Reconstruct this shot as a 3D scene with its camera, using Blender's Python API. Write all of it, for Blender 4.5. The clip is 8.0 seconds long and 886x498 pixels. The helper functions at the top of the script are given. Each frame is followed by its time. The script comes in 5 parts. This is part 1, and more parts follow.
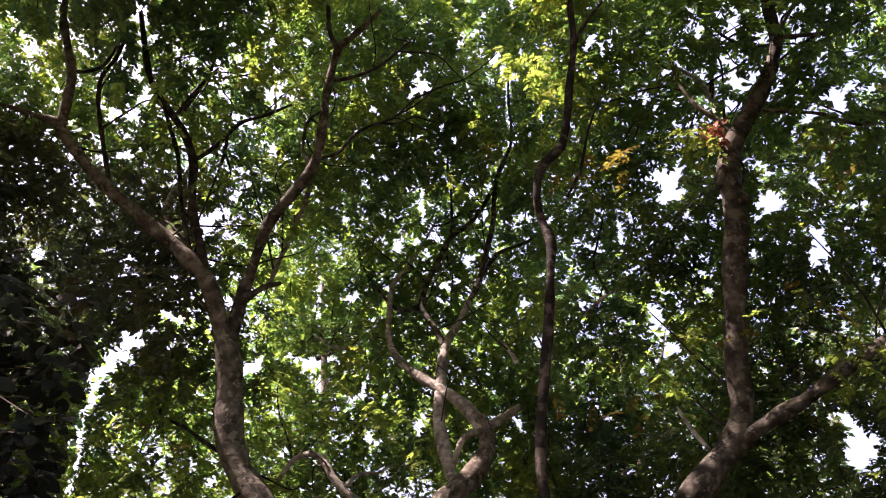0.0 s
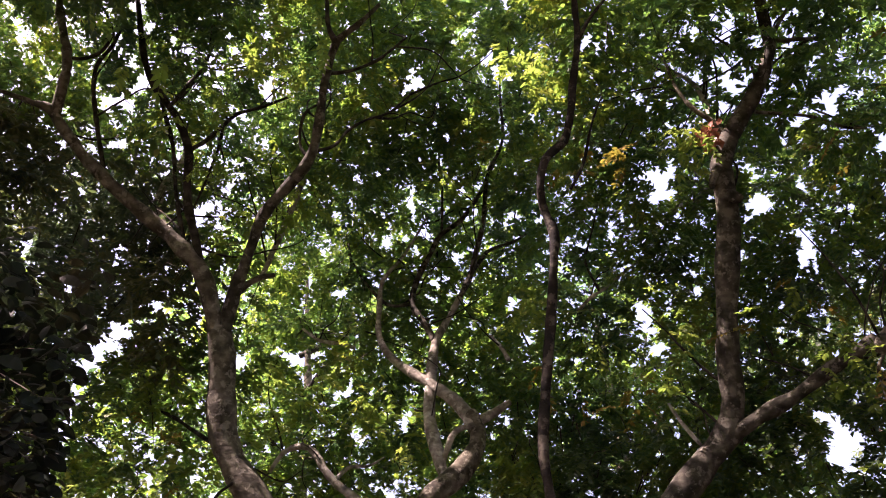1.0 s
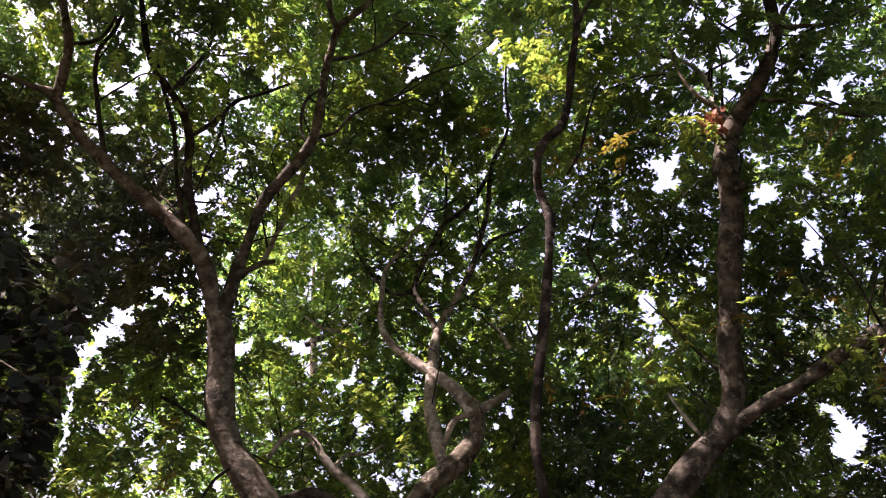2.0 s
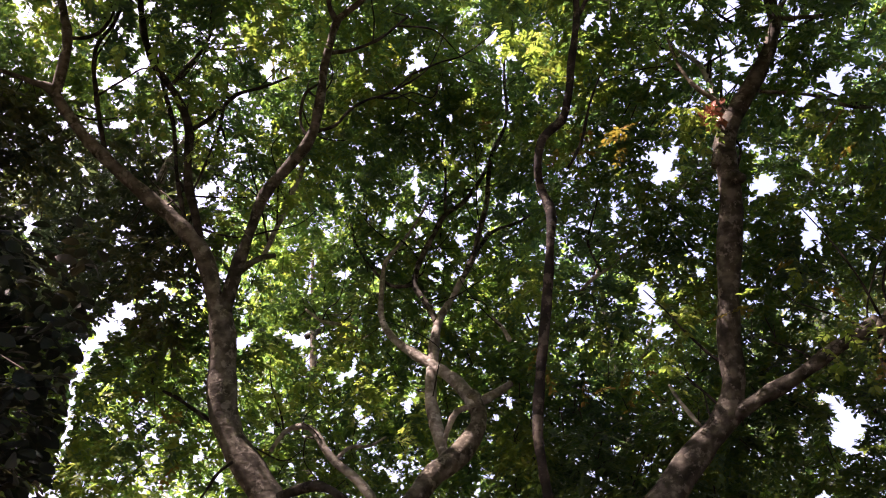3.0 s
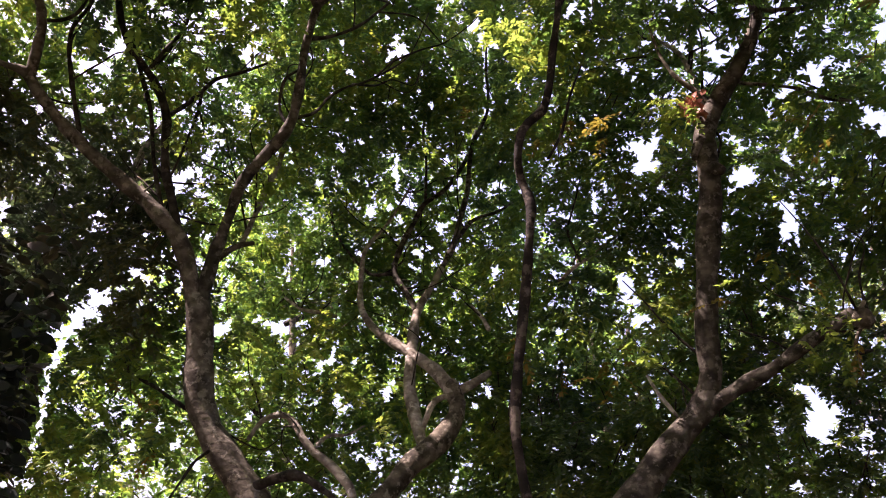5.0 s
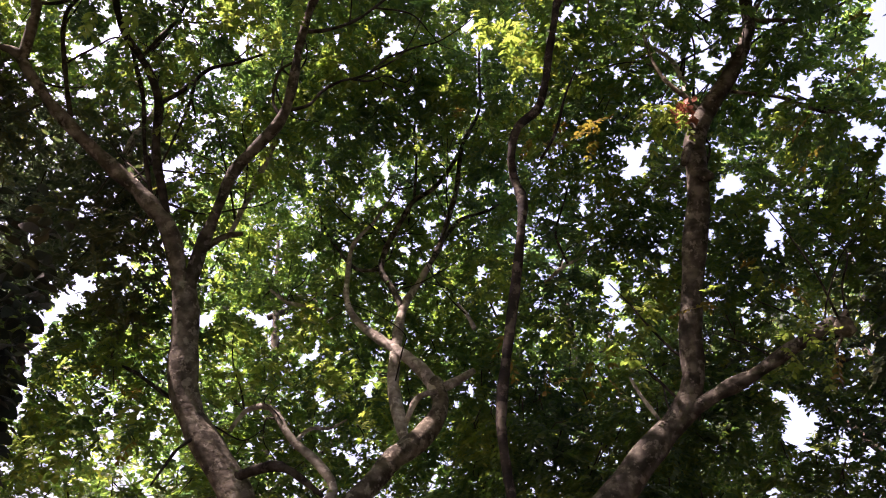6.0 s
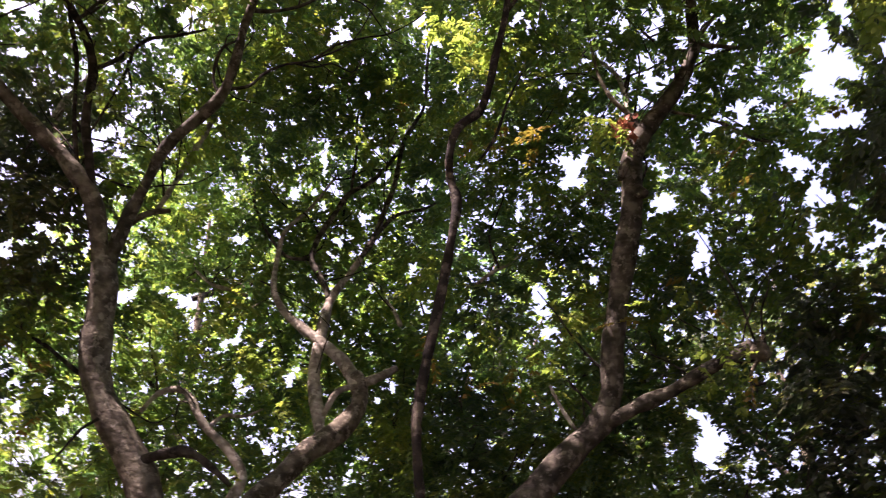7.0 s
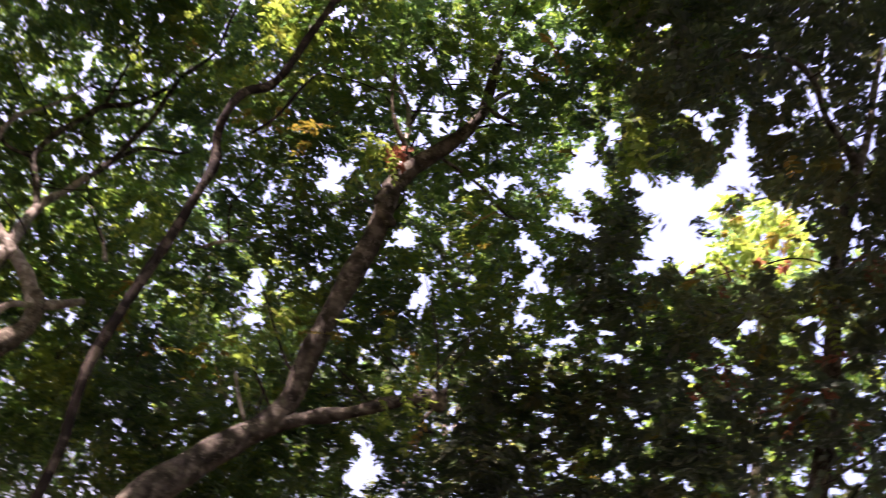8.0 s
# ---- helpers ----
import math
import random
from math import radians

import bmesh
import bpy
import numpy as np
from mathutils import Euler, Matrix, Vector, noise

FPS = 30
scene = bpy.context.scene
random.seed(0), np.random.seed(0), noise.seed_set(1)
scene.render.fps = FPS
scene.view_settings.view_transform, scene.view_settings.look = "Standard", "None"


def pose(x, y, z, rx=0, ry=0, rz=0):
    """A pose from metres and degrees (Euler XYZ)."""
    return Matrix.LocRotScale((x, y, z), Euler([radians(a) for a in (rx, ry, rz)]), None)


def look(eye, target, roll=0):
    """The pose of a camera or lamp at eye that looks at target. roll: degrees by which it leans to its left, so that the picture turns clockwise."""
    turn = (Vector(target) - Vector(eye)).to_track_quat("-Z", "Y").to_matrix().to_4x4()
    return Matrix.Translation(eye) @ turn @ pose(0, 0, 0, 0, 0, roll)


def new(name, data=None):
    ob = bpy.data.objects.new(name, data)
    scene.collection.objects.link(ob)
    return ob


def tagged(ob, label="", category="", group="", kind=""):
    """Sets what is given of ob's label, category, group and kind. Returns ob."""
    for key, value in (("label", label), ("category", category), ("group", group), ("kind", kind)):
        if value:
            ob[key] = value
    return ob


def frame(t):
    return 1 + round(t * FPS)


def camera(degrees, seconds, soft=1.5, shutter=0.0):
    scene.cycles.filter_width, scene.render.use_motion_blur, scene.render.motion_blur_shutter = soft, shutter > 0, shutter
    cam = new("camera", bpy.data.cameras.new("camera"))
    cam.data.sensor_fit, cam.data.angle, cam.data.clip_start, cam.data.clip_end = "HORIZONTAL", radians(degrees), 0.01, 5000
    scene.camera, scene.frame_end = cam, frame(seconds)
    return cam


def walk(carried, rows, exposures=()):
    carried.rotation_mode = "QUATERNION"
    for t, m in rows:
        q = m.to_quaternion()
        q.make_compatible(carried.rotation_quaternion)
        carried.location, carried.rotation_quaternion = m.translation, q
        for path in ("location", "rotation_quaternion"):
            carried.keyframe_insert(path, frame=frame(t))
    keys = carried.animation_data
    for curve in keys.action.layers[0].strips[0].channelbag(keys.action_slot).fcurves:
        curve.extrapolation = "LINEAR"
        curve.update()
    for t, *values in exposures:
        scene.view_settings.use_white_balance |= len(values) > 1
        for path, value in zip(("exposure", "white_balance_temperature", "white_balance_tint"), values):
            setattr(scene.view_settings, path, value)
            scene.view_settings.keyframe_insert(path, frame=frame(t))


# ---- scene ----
cam = camera(54.5, 8.0, soft=1.05, shutter=0.25)
PATH = [
    (0, (0.096, -0.079, 1.681), (0.025, 1.676, 2.639), -0.1),
    (0.5, (-0.017, -0.122, 1.688), (-0.063, 1.637, 2.638), -0.1),
    (1, (-0.143, -0.068, 1.543), (-0.156, 1.682, 2.511), -0.0),
    (1.5, (-0.15, -0.077, 1.564), (-0.155, 1.681, 2.518), 0.2),
    (2, (0.01, 0.019, 1.516), (-0.034, 1.776, 2.469), 0.9),
    (3.3, (-0.063, -0.052, 1.558), (-0.09, 1.724, 2.479), 0.1),
    (3.5, (-0.09, -0.068, 1.572), (-0.102, 1.71, 2.486), -0.2),
    (4, (-0.062, -0.021, 1.563), (-0.062, 1.758, 2.479), -0.1),
    (4.5, (0.006, 0.016, 1.577), (0.005, 1.796, 2.49), 0.0),
    (4.7, (0.012, 0.01, 1.584), (0.011, 1.793, 2.491), 0.1),
    (5.8, (-0.075, -0.014, 1.528), (-0.036, 1.769, 2.433), 1.2),
    (6, (-0.071, -0.012, 1.514), (-0.026, 1.769, 2.423), 1.6),
    (6.5, (-0.032, 0.008, 1.538), (0.046, 1.79, 2.443), 2.1),
    (7, (-0.014, 0.046, 1.559), (0.178, 1.817, 2.467), 4.1),
    (7.5, (-0.024, 0.078, 1.619), (0.397, 1.789, 2.564), 9.8),
    (8, (-0.096, 0.048, 1.583), (0.665, 1.606, 2.58), 15.7),
]
EXPOSURE = [(0.0, 2.14, 6500, 45), (2.0, 2.08, 6500, 44), (3.5, 2.0, 6500, 44), (4.5, 2.1, 6500, 46), (6.5, 2.06, 6500, 46), (7.4, 2.3, 6500, 49), (8.0, 2.2, 6500, 48)]
walk(cam, [(t, look(eye, target, roll)) for t, eye, target, roll in PATH], EXPOSURE)

# ---- daylight: a high sun over the canopy, open sky behind the leaves ----
SUN_EL, SUN_AZ = 60.0, -100.0
world = bpy.data.worlds.new("sky")
scene.world = world
world.use_nodes = True
sky = world.node_tree.nodes.new("ShaderNodeTexSky")
sky.sky_type, sky.sun_disc = "NISHITA", False
sky.sun_elevation, sky.sun_rotation = radians(SUN_EL), radians(SUN_AZ)
sky.dust_density, sky.ozone_density = 8.0, 0.5
background = world.node_tree.nodes["Background"]
background.inputs["Strength"].default_value = 0.15
world.node_tree.links.new(sky.outputs[0], background.inputs["Color"])
sun = new("sun", bpy.data.lights.new("sun", "SUN"))
sun.data.energy, sun.data.angle, sun.data.color = 5.0, radians(0.5), (1.0, 0.9, 0.75)
to_sun = Vector((math.sin(radians(SUN_AZ)) * math.cos(radians(SUN_EL)),
                 math.cos(radians(SUN_AZ)) * math.cos(radians(SUN_EL)), math.sin(radians(SUN_EL))))
sun.matrix_world = look(to_sun * 60, (0, 0, 0))


# ---- materials ----
def node_material(name):
    m = bpy.data.materials.new(name)
    m.use_nodes = True
    m.node_tree.nodes.clear()
    return m, m.node_tree.nodes, m.node_tree.links


def ramp(nodes, stops):
    r = nodes.new("ShaderNodeValToRGB")
    while len(r.color_ramp.elements) < len(stops):
        r.color_ramp.elements.new(0.5)
    for e, (at, c) in zip(r.color_ramp.elements, stops):
        e.position, e.color = at, (*c, 1)
    return r


def leaf_material(name, stops, through_stops, share=0.56, gloss=0.42, sheen=0.32):
    """A thin leaf: waxy upper side, light shining through; each leaflet has its own tone."""
    m, nodes, links = node_material(name)
    geo = nodes.new("ShaderNodeNewGeometry")
    coord = nodes.new("ShaderNodeTexCoord")
    patch = nodes.new("ShaderNodeTexNoise")
    patch.inputs["Scale"].default_value = 0.9
    links.new(coord.outputs["Object"], patch.inputs["Vector"])
    blotch = nodes.new("ShaderNodeTexNoise")
    blotch.inputs["Scale"].default_value = 38.0
    links.new(coord.outputs["Object"], blotch.inputs["Vector"])
    mixed = nodes.new("ShaderNodeMath")
    mixed.operation = "MULTIPLY_ADD"
    mixed.inputs[1].default_value = 0.4
    spread_ = nodes.new("ShaderNodeMath")
    spread_.operation = "MULTIPLY_ADD"
    spread_.inputs[1].default_value, spread_.inputs[2].default_value = 1.7, -0.28
    links.new(patch.outputs["Fac"], spread_.inputs[0])
    links.new(geo.outputs["Random Per Island"], mixed.inputs[0])
    links.new(spread_.outputs[0], mixed.inputs[2])
    fine = nodes.new("ShaderNodeMath")
    fine.operation = "MULTIPLY_ADD"
    fine.inputs[1].default_value = 0.18
    links.new(blotch.outputs["Fac"], fine.inputs[0])
    links.new(mixed.outputs[0], fine.inputs[2])
    shift = nodes.new("ShaderNodeMath")
    shift.operation = "SUBTRACT"
    shift.inputs[1].default_value = 0.36
    links.new(fine.outputs[0], shift.inputs[0])
    face, back = ramp(nodes, stops), ramp(nodes, through_stops)
    links.new(shift.outputs[0], face.inputs[0])
    links.new(shift.outputs[0], back.inputs[0])
    skin = nodes.new("ShaderNodeBsdfPrincipled")
    skin.inputs["Roughness"].default_value = gloss
    skin.inputs["Specular IOR Level"].default_value = sheen
    links.new(face.outputs[0], skin.inputs["Base Color"])
    glow = nodes.new("ShaderNodeBsdfTranslucent")
    links.new(back.outputs[0], glow.inputs["Color"])
    mix = nodes.new("ShaderNodeMixShader")
    mix.inputs[0].default_value = share
    links.new(skin.outputs[0], mix.inputs[1])
    links.new(glow.outputs[0], mix.inputs[2])
    out = nodes.new("ShaderNodeOutputMaterial")
    links.new(mix.outputs[0], out.inputs["Surface"])
    return m


def bark_material(name, deep, mid, pale, lichen, amount=0.5):
    """Thin smooth bark with blotches, cross cracks and pale lichen."""
    m, nodes, links = node_material(name)
    coord = nodes.new("ShaderNodeTexCoord")
    big = nodes.new("ShaderNodeTexNoise")
    big.inputs["Scale"].default_value, big.inputs["Detail"].default_value = 6.5, 9.0
    links.new(coord.outputs["Object"], big.inputs["Vector"])
    tone = ramp(nodes, [(0.36, deep), (0.5, mid), (0.62, pale)])
    links.new(big.outputs["Fac"], tone.inputs[0])
    spots = nodes.new("ShaderNodeTexNoise")
    spots.inputs["Scale"].default_value, spots.inputs["Detail"].default_value = 9.0, 5.0
    spots.inputs["Roughness"].default_value = 0.65
    shifted = nodes.new("ShaderNodeVectorMath")
    shifted.inputs[1].default_value = (7.3, 2.1, 4.4)
    links.new(coord.outputs["Object"], shifted.inputs[0])
    links.new(shifted.outputs[0], spots.inputs["Vector"])
    cut = ramp(nodes, [(0.53, (0, 0, 0)), (0.6, (amount,) * 3)])
    links.new(spots.outputs["Fac"], cut.inputs[0])
    mix = nodes.new("ShaderNodeMixRGB")
    mix.inputs[2].default_value = (*lichen, 1)
    links.new(cut.outputs[0], mix.inputs[0])
    links.new(tone.outputs[0], mix.inputs[1])
    stretch = nodes.new("ShaderNodeMapping")
    stretch.inputs["Scale"].default_value = (11, 11, 19)
    links.new(coord.outputs["Object"], stretch.inputs[0])
    grain = nodes.new("ShaderNodeTexNoise")
    grain.inputs["Detail"].default_value = 6.0
    grain.inputs["Scale"].default_value = 1.0
    links.new(stretch.outputs[0], grain.inputs["Vector"])
    dark = nodes.new("ShaderNodeMixRGB")
    dark.blend_type = "MULTIPLY"
    dark.inputs[0].default_value = 0.6
    links.new(mix.outputs[0], dark.inputs[1])
    lines = ramp(nodes, [(0.35, (0.45, 0.4, 0.38)), (0.55, (1, 1, 1))])
    links.new(grain.outputs["Fac"], lines.inputs[0])
    links.new(lines.outputs[0], dark.inputs[2])
    bump = nodes.new("ShaderNodeBump")
    bump.inputs["Strength"].default_value, bump.inputs["Distance"].default_value = 0.7, 0.015
    links.new(grain.outputs["Fac"], bump.inputs["Height"])
    skin = nodes.new("ShaderNodeBsdfPrincipled")
    skin.inputs["Roughness"].default_value = 0.85
    skin.inputs["Specular IOR Level"].default_value = 0.2
    links.new(dark.outputs[0], skin.inputs["Base Color"])
    links.new(bump.outputs[0], skin.inputs["Normal"])
    out = nodes.new("ShaderNodeOutputMaterial")
    links.new(skin.outputs[0], out.inputs["Surface"])
    return m


GREEN = leaf_material("green_leaf",
                      [(0.05, (0.046, 0.074, 0.058)), (0.4, (0.058, 0.095, 0.057)), (0.75, (0.074, 0.106, 0.043)), (1.0, (0.118, 0.125, 0.044))],
                      [(0.05, (0.07, 0.17, 0.065)), (0.4, (0.14, 0.29, 0.055)), (0.72, (0.27, 0.42, 0.05)), (1.0, (0.46, 0.51, 0.06))])
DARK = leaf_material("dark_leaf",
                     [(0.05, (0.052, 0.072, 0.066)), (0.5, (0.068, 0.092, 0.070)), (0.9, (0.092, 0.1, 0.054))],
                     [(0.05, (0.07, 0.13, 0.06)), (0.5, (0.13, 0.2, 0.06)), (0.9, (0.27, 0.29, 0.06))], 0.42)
# leaf colour darkened to stand in for deep shade
DEEP = leaf_material("broad_shade_leaf",
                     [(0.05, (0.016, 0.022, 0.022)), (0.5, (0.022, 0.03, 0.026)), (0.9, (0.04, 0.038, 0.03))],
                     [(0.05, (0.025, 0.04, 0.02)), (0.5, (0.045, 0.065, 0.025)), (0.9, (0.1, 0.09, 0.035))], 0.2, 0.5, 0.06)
YELLOW = leaf_material("yellow_leaf",
                       [(0.1, (0.09, 0.09, 0.02)), (0.5, (0.15, 0.12, 0.022)), (0.9, (0.22, 0.13, 0.025))],
                       [(0.1, (0.2, 0.22, 0.035)), (0.5, (0.28, 0.24, 0.035)), (0.9, (0.34, 0.22, 0.035))], 0.42)
# brighter copy of the green leaf, with sunlight put into its colour
LIME = leaf_material("sun_tinted_leaf",
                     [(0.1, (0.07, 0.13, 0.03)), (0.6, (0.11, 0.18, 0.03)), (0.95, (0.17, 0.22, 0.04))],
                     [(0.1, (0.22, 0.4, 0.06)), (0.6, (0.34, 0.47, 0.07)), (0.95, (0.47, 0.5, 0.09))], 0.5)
RUST = leaf_material("withered_leaf",
                     [(0.1, (0.12, 0.045, 0.03)), (0.5, (0.22, 0.08, 0.045)), (0.9, (0.34, 0.15, 0.085))],
                     [(0.1, (0.2, 0.07, 0.04)), (0.5, (0.32, 0.11, 0.055)), (0.9, (0.42, 0.2, 0.09))], 0.3)
BARK = bark_material("mottled_bark", (0.030, 0.026, 0.017), (0.075, 0.066, 0.045), (0.14, 0.126, 0.09), (0.28, 0.262, 0.20), 0.6)
# paler bark for limbs that look lit, the light put into its colour
BARK_LIT = bark_material("lit_bark", (0.12, 0.108, 0.083), (0.22, 0.202, 0.16), (0.33, 0.31, 0.255), (0.46, 0.44, 0.375), 0.7)
BARK_TAN = bark_material("tan_bark", (0.042, 0.037, 0.026), (0.092, 0.082, 0.060), (0.155, 0.141, 0.106), (0.28, 0.262, 0.205), 0.65)
# near-black bark for limbs in silhouette, the shade put into its colour
BARK_SHADED = bark_material("shaded_bark", (0.011, 0.009, 0.007), (0.024, 0.020, 0.015), (0.046, 0.040, 0.030), (0.090, 0.081, 0.064), 0.5)
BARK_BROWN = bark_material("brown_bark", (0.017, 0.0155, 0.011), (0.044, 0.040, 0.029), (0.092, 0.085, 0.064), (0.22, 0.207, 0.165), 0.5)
# slender stem's bark, darkened in place of the shade on it
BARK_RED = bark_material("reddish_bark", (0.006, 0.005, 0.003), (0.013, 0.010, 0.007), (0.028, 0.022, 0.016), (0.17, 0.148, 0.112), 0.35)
TWIG = bark_material("twig_bark", (0.02, 0.016, 0.012), (0.04, 0.03, 0.022), (0.07, 0.055, 0.04), (0.14, 0.12, 0.09), 0.3)

m_soil, nodes, links = node_material("leaf_litter")
coord = nodes.new("ShaderNodeTexCoord")
litter = nodes.new("ShaderNodeTexVoronoi")
litter.inputs["Scale"].default_value = 12.0
links.new(coord.outputs["Object"], litter.inputs["Vector"])
tones = ramp(nodes, [(0.0, (0.03, 0.022, 0.013)), (0.5, (0.075, 0.052, 0.03)), (1.0, (0.14, 0.095, 0.05))])
links.new(litter.outputs["Color"], tones.inputs[0])
soil = nodes.new("ShaderNodeBsdfPrincipled")
soil.inputs["Roughness"].default_value = 0.95
links.new(tones.outputs[0], soil.inputs["Base Color"])
out = nodes.new("ShaderNodeOutputMaterial")
links.new(soil.outputs[0], out.inputs["Surface"])


# ---- mesh helpers ----
def mesh_from(name, verts, tris, material, smooth=False):
    me = bpy.data.meshes.new(name)
    verts, tris = np.asarray(verts, np.float32), np.asarray(tris, np.int32)
    me.vertices.add(len(verts))
    me.vertices.foreach_set("co", verts.ravel())
    me.loops.add(tris.size)
    me.loops.foreach_set("vertex_index", tris.ravel())
    me.polygons.add(len(tris))
    me.polygons.foreach_set("loop_start", np.arange(0, tris.size, 3, dtype=np.int32))
    me.polygons.foreach_set("loop_total", np.full(len(tris), 3, np.int32))
    me.polygons.foreach_set("use_smooth", np.full(len(tris), smooth))
    me.materials.append(material)
    me.update(calc_edges=True)
    return me


def child(name, me, parent, label="", kind=""):
    ob = new(name, me)
    ob.parent = parent
    ob.matrix_parent_inverse = parent.matrix_world.inverted() if parent.type == "EMPTY" else Matrix()
    return tagged(ob, label, kind=kind)


def smooth_line(points, step):
    """A rounded line through control points (x, y, z, radius)."""
    p = np.array(points, float)
    p = np.vstack([2 * p[0] - p[1], p, 2 * p[-1] - p[-2]])
    line = []
    for a, b, c, d in zip(p, p[1:], p[2:], p[3:]):
        n = max(2, int(np.linalg.norm((c - b)[:3]) / step))
        u = np.linspace(0, 1, n, endpoint=False)[:, None]
        line.append(0.5 * (2 * b + (c - a) * u + (2 * a - 5 * b + 4 * c - d) * u ** 2 + (3 * b - a - 3 * c + d) * u ** 3))
    return np.vstack([*line, p[-2:-1]])


def tube(line, sides, rough, seed):
    """A branch round a line, knobbly and never quite round."""
    xyz, rad = line[:, :3], np.maximum(line[:, 3], 0.002)
    way = np.gradient(xyz, axis=0)
    way /= np.linalg.norm(way, axis=1)[:, None]
    side = np.cross(way, (0.31, 0.82, 0.17))
    side /= np.linalg.norm(side, axis=1)[:, None]
    other = np.cross(way, side)
    turn = np.linspace(0, 2 * np.pi, sides, endpoint=False)
    verts = []
    for i in range(len(xyz)):
        for a in turn:
            out_ = side[i] * np.cos(a) + other[i] * np.sin(a)
            q = Vector(xyz[i] + out_ * rad[i])
            k = 1 + rough * (noise.noise(q * (0.55 / rad[i] ** 0.5) + Vector((seed, 0, 0))) + 0.5 * noise.noise(q * (1.6 / rad[i] ** 0.5)))
            verts.append(xyz[i] + out_ * rad[i] * k)
    verts.append(xyz[0])
    verts.append(xyz[-1] + way[-1] * rad[-1] * 0.6)
    tris, n = [], len(xyz)
    for i in range(n - 1):
        for j in range(sides):
            a, b = i * sides + j, i * sides + (j + 1) % sides
            tris += [(a, b, b + sides), (a, b + sides, a + sides)]
    first, last = n * sides, n * sides + 1
    for j in range(sides):
        k = (j + 1) % sides
        tris += [(first, k, j), (last, (n - 1) * sides + j, (n - 1) * sides + k)]
    return verts, tris


def thing(name, x, y, z, label, category, group=""):
    ob = new(name)
    ob.matrix_world = pose(x, y, z)
    ob.empty_display_size = 0.3
    return tagged(ob, label, category, group)


# ---- openings cut in the canopy to fit the camera's view: bearing, height angle and half sizes in degrees, from the camera's place ----
VIEW_POINT = np.array((0.0, 0.0, 1.6))
OPEN_CROWN = [
    (-25.4, 37.1, 0.66, 0.83), (-26.8, 35.6, 1.2, 0.53), (-26.1, 33, 0.72, 0.38), (-25.2, 33.6, 0.23, 0.26), (-24.7, 33.6, 0.27, 0.15), (-27.7, 32.4, 0.27, 0.26), (-28.8, 32.7, 0.18, 0.19), (-27.7, 29.7, 0.35, 0.3), (-31.6, 35.8, 0.46, 0.3), (-30.8, 38.5, 0.38, 0.26), (-29.7, 38.4, 0.19, 0.15), (-30.3, 36.6, 0.19, 0.26), (-31.5, 33.4, 0.23, 0.15), (-31, 32.9, 0.27, 0.11), (-20.4, 39.4, 0.58, 0.68), (-20.8, 38.7, 0.29, 0.38), (-19.7, 41.3, 0.4, 0.23), (-15.7, 38.7, 0.96, 0.6), (-16.1, 38.2, 0.48, 0.3), (-18.2, 36.2, 0.47, 0.3), (-17.5, 36.4, 0.65, 0.26), (-15.4, 34.9, 0.32, 0.53), (-13.1, 35.7, 0.19, 0.19), (-12.9, 38.7, 0.19, 0.19), (-22.4, 31.8, 0.27, 0.38)]
OPEN_CROWN_LOW = [
    (-21.6, 32.7, 0.27, 0.38), (-21.8, 33.4, 0.18, 0.23), (-23.9, 40, 0.29, 0.3), (-13.7, 42.1, 0.41, 0.3), (-19.5, 29.7, 0.65, 1.05), (-18.2, 29.3, 0.26, 0.38), (-30.2, 25.7, 0.42, 0.68), (-29.8, 23.5, 0.16, 0.3), (-27.8, 29.7, 0.26, 0.38)]
OPEN_WEST = [
    (-23.5, 21.7, 0.77, 0.56), (-24.2, 20.5, 0.92, 0.45), (-24.9, 19.3, 0.92, 0.56), (-25.1, 17.8, 0.4, 0.49), (-25.5, 16.4, 0.31, 0.56), (-25.4, 15.2, 0.47, 0.56), (-25.3, 13.8, 0.31, 0.45), (-25.5, 12.4, 0.23, 0.34), (-25.9, 10.3, 0.88, 0.34), (-19.8, 12.9, 0.27, 0.75), (-17.2, 13.3, 0.39, 0.49), (-21.8, 11.6, 0.38, 0.26), (-24, 11.6, 0.31, 0.38), (-18.3, 14.3, 0.31, 0.3), (-20.2, 10.9, 0.23, 0.26), (-17.6, 10.7, 0.27, 0.23), (-21.5, 23.6, 0.82, 0.3)]
OPEN_WEST_LOW = [
    (-20.7, 23.3, 0.57, 0.3), (-15.3, 20.7, 0.64, 0.98), (-11.3, 21.2, 1.13, 0.75), (-10.4, 20.1, 0.4, 0.75), (-12.9, 21.5, 0.4, 0.3), (-15.8, 12.2, 0.31, 0.38), (-23, 22.1, 0.41, 0.26), (-23.8, 21.1, 0.52, 0.34), (-24.5, 19.9, 0.6, 0.34), (-25, 18.6, 0.44, 0.34), (-25.1, 17.3, 0.24, 0.34), (-25.5, 17, 0.24, 0.3), (-25.4, 15.8, 0.31, 0.34), (-25.3, 14.5, 0.31, 0.34), (-25.3, 13.1, 0.23, 0.34), (-25.5, 11.4, 0.31, 0.34)]
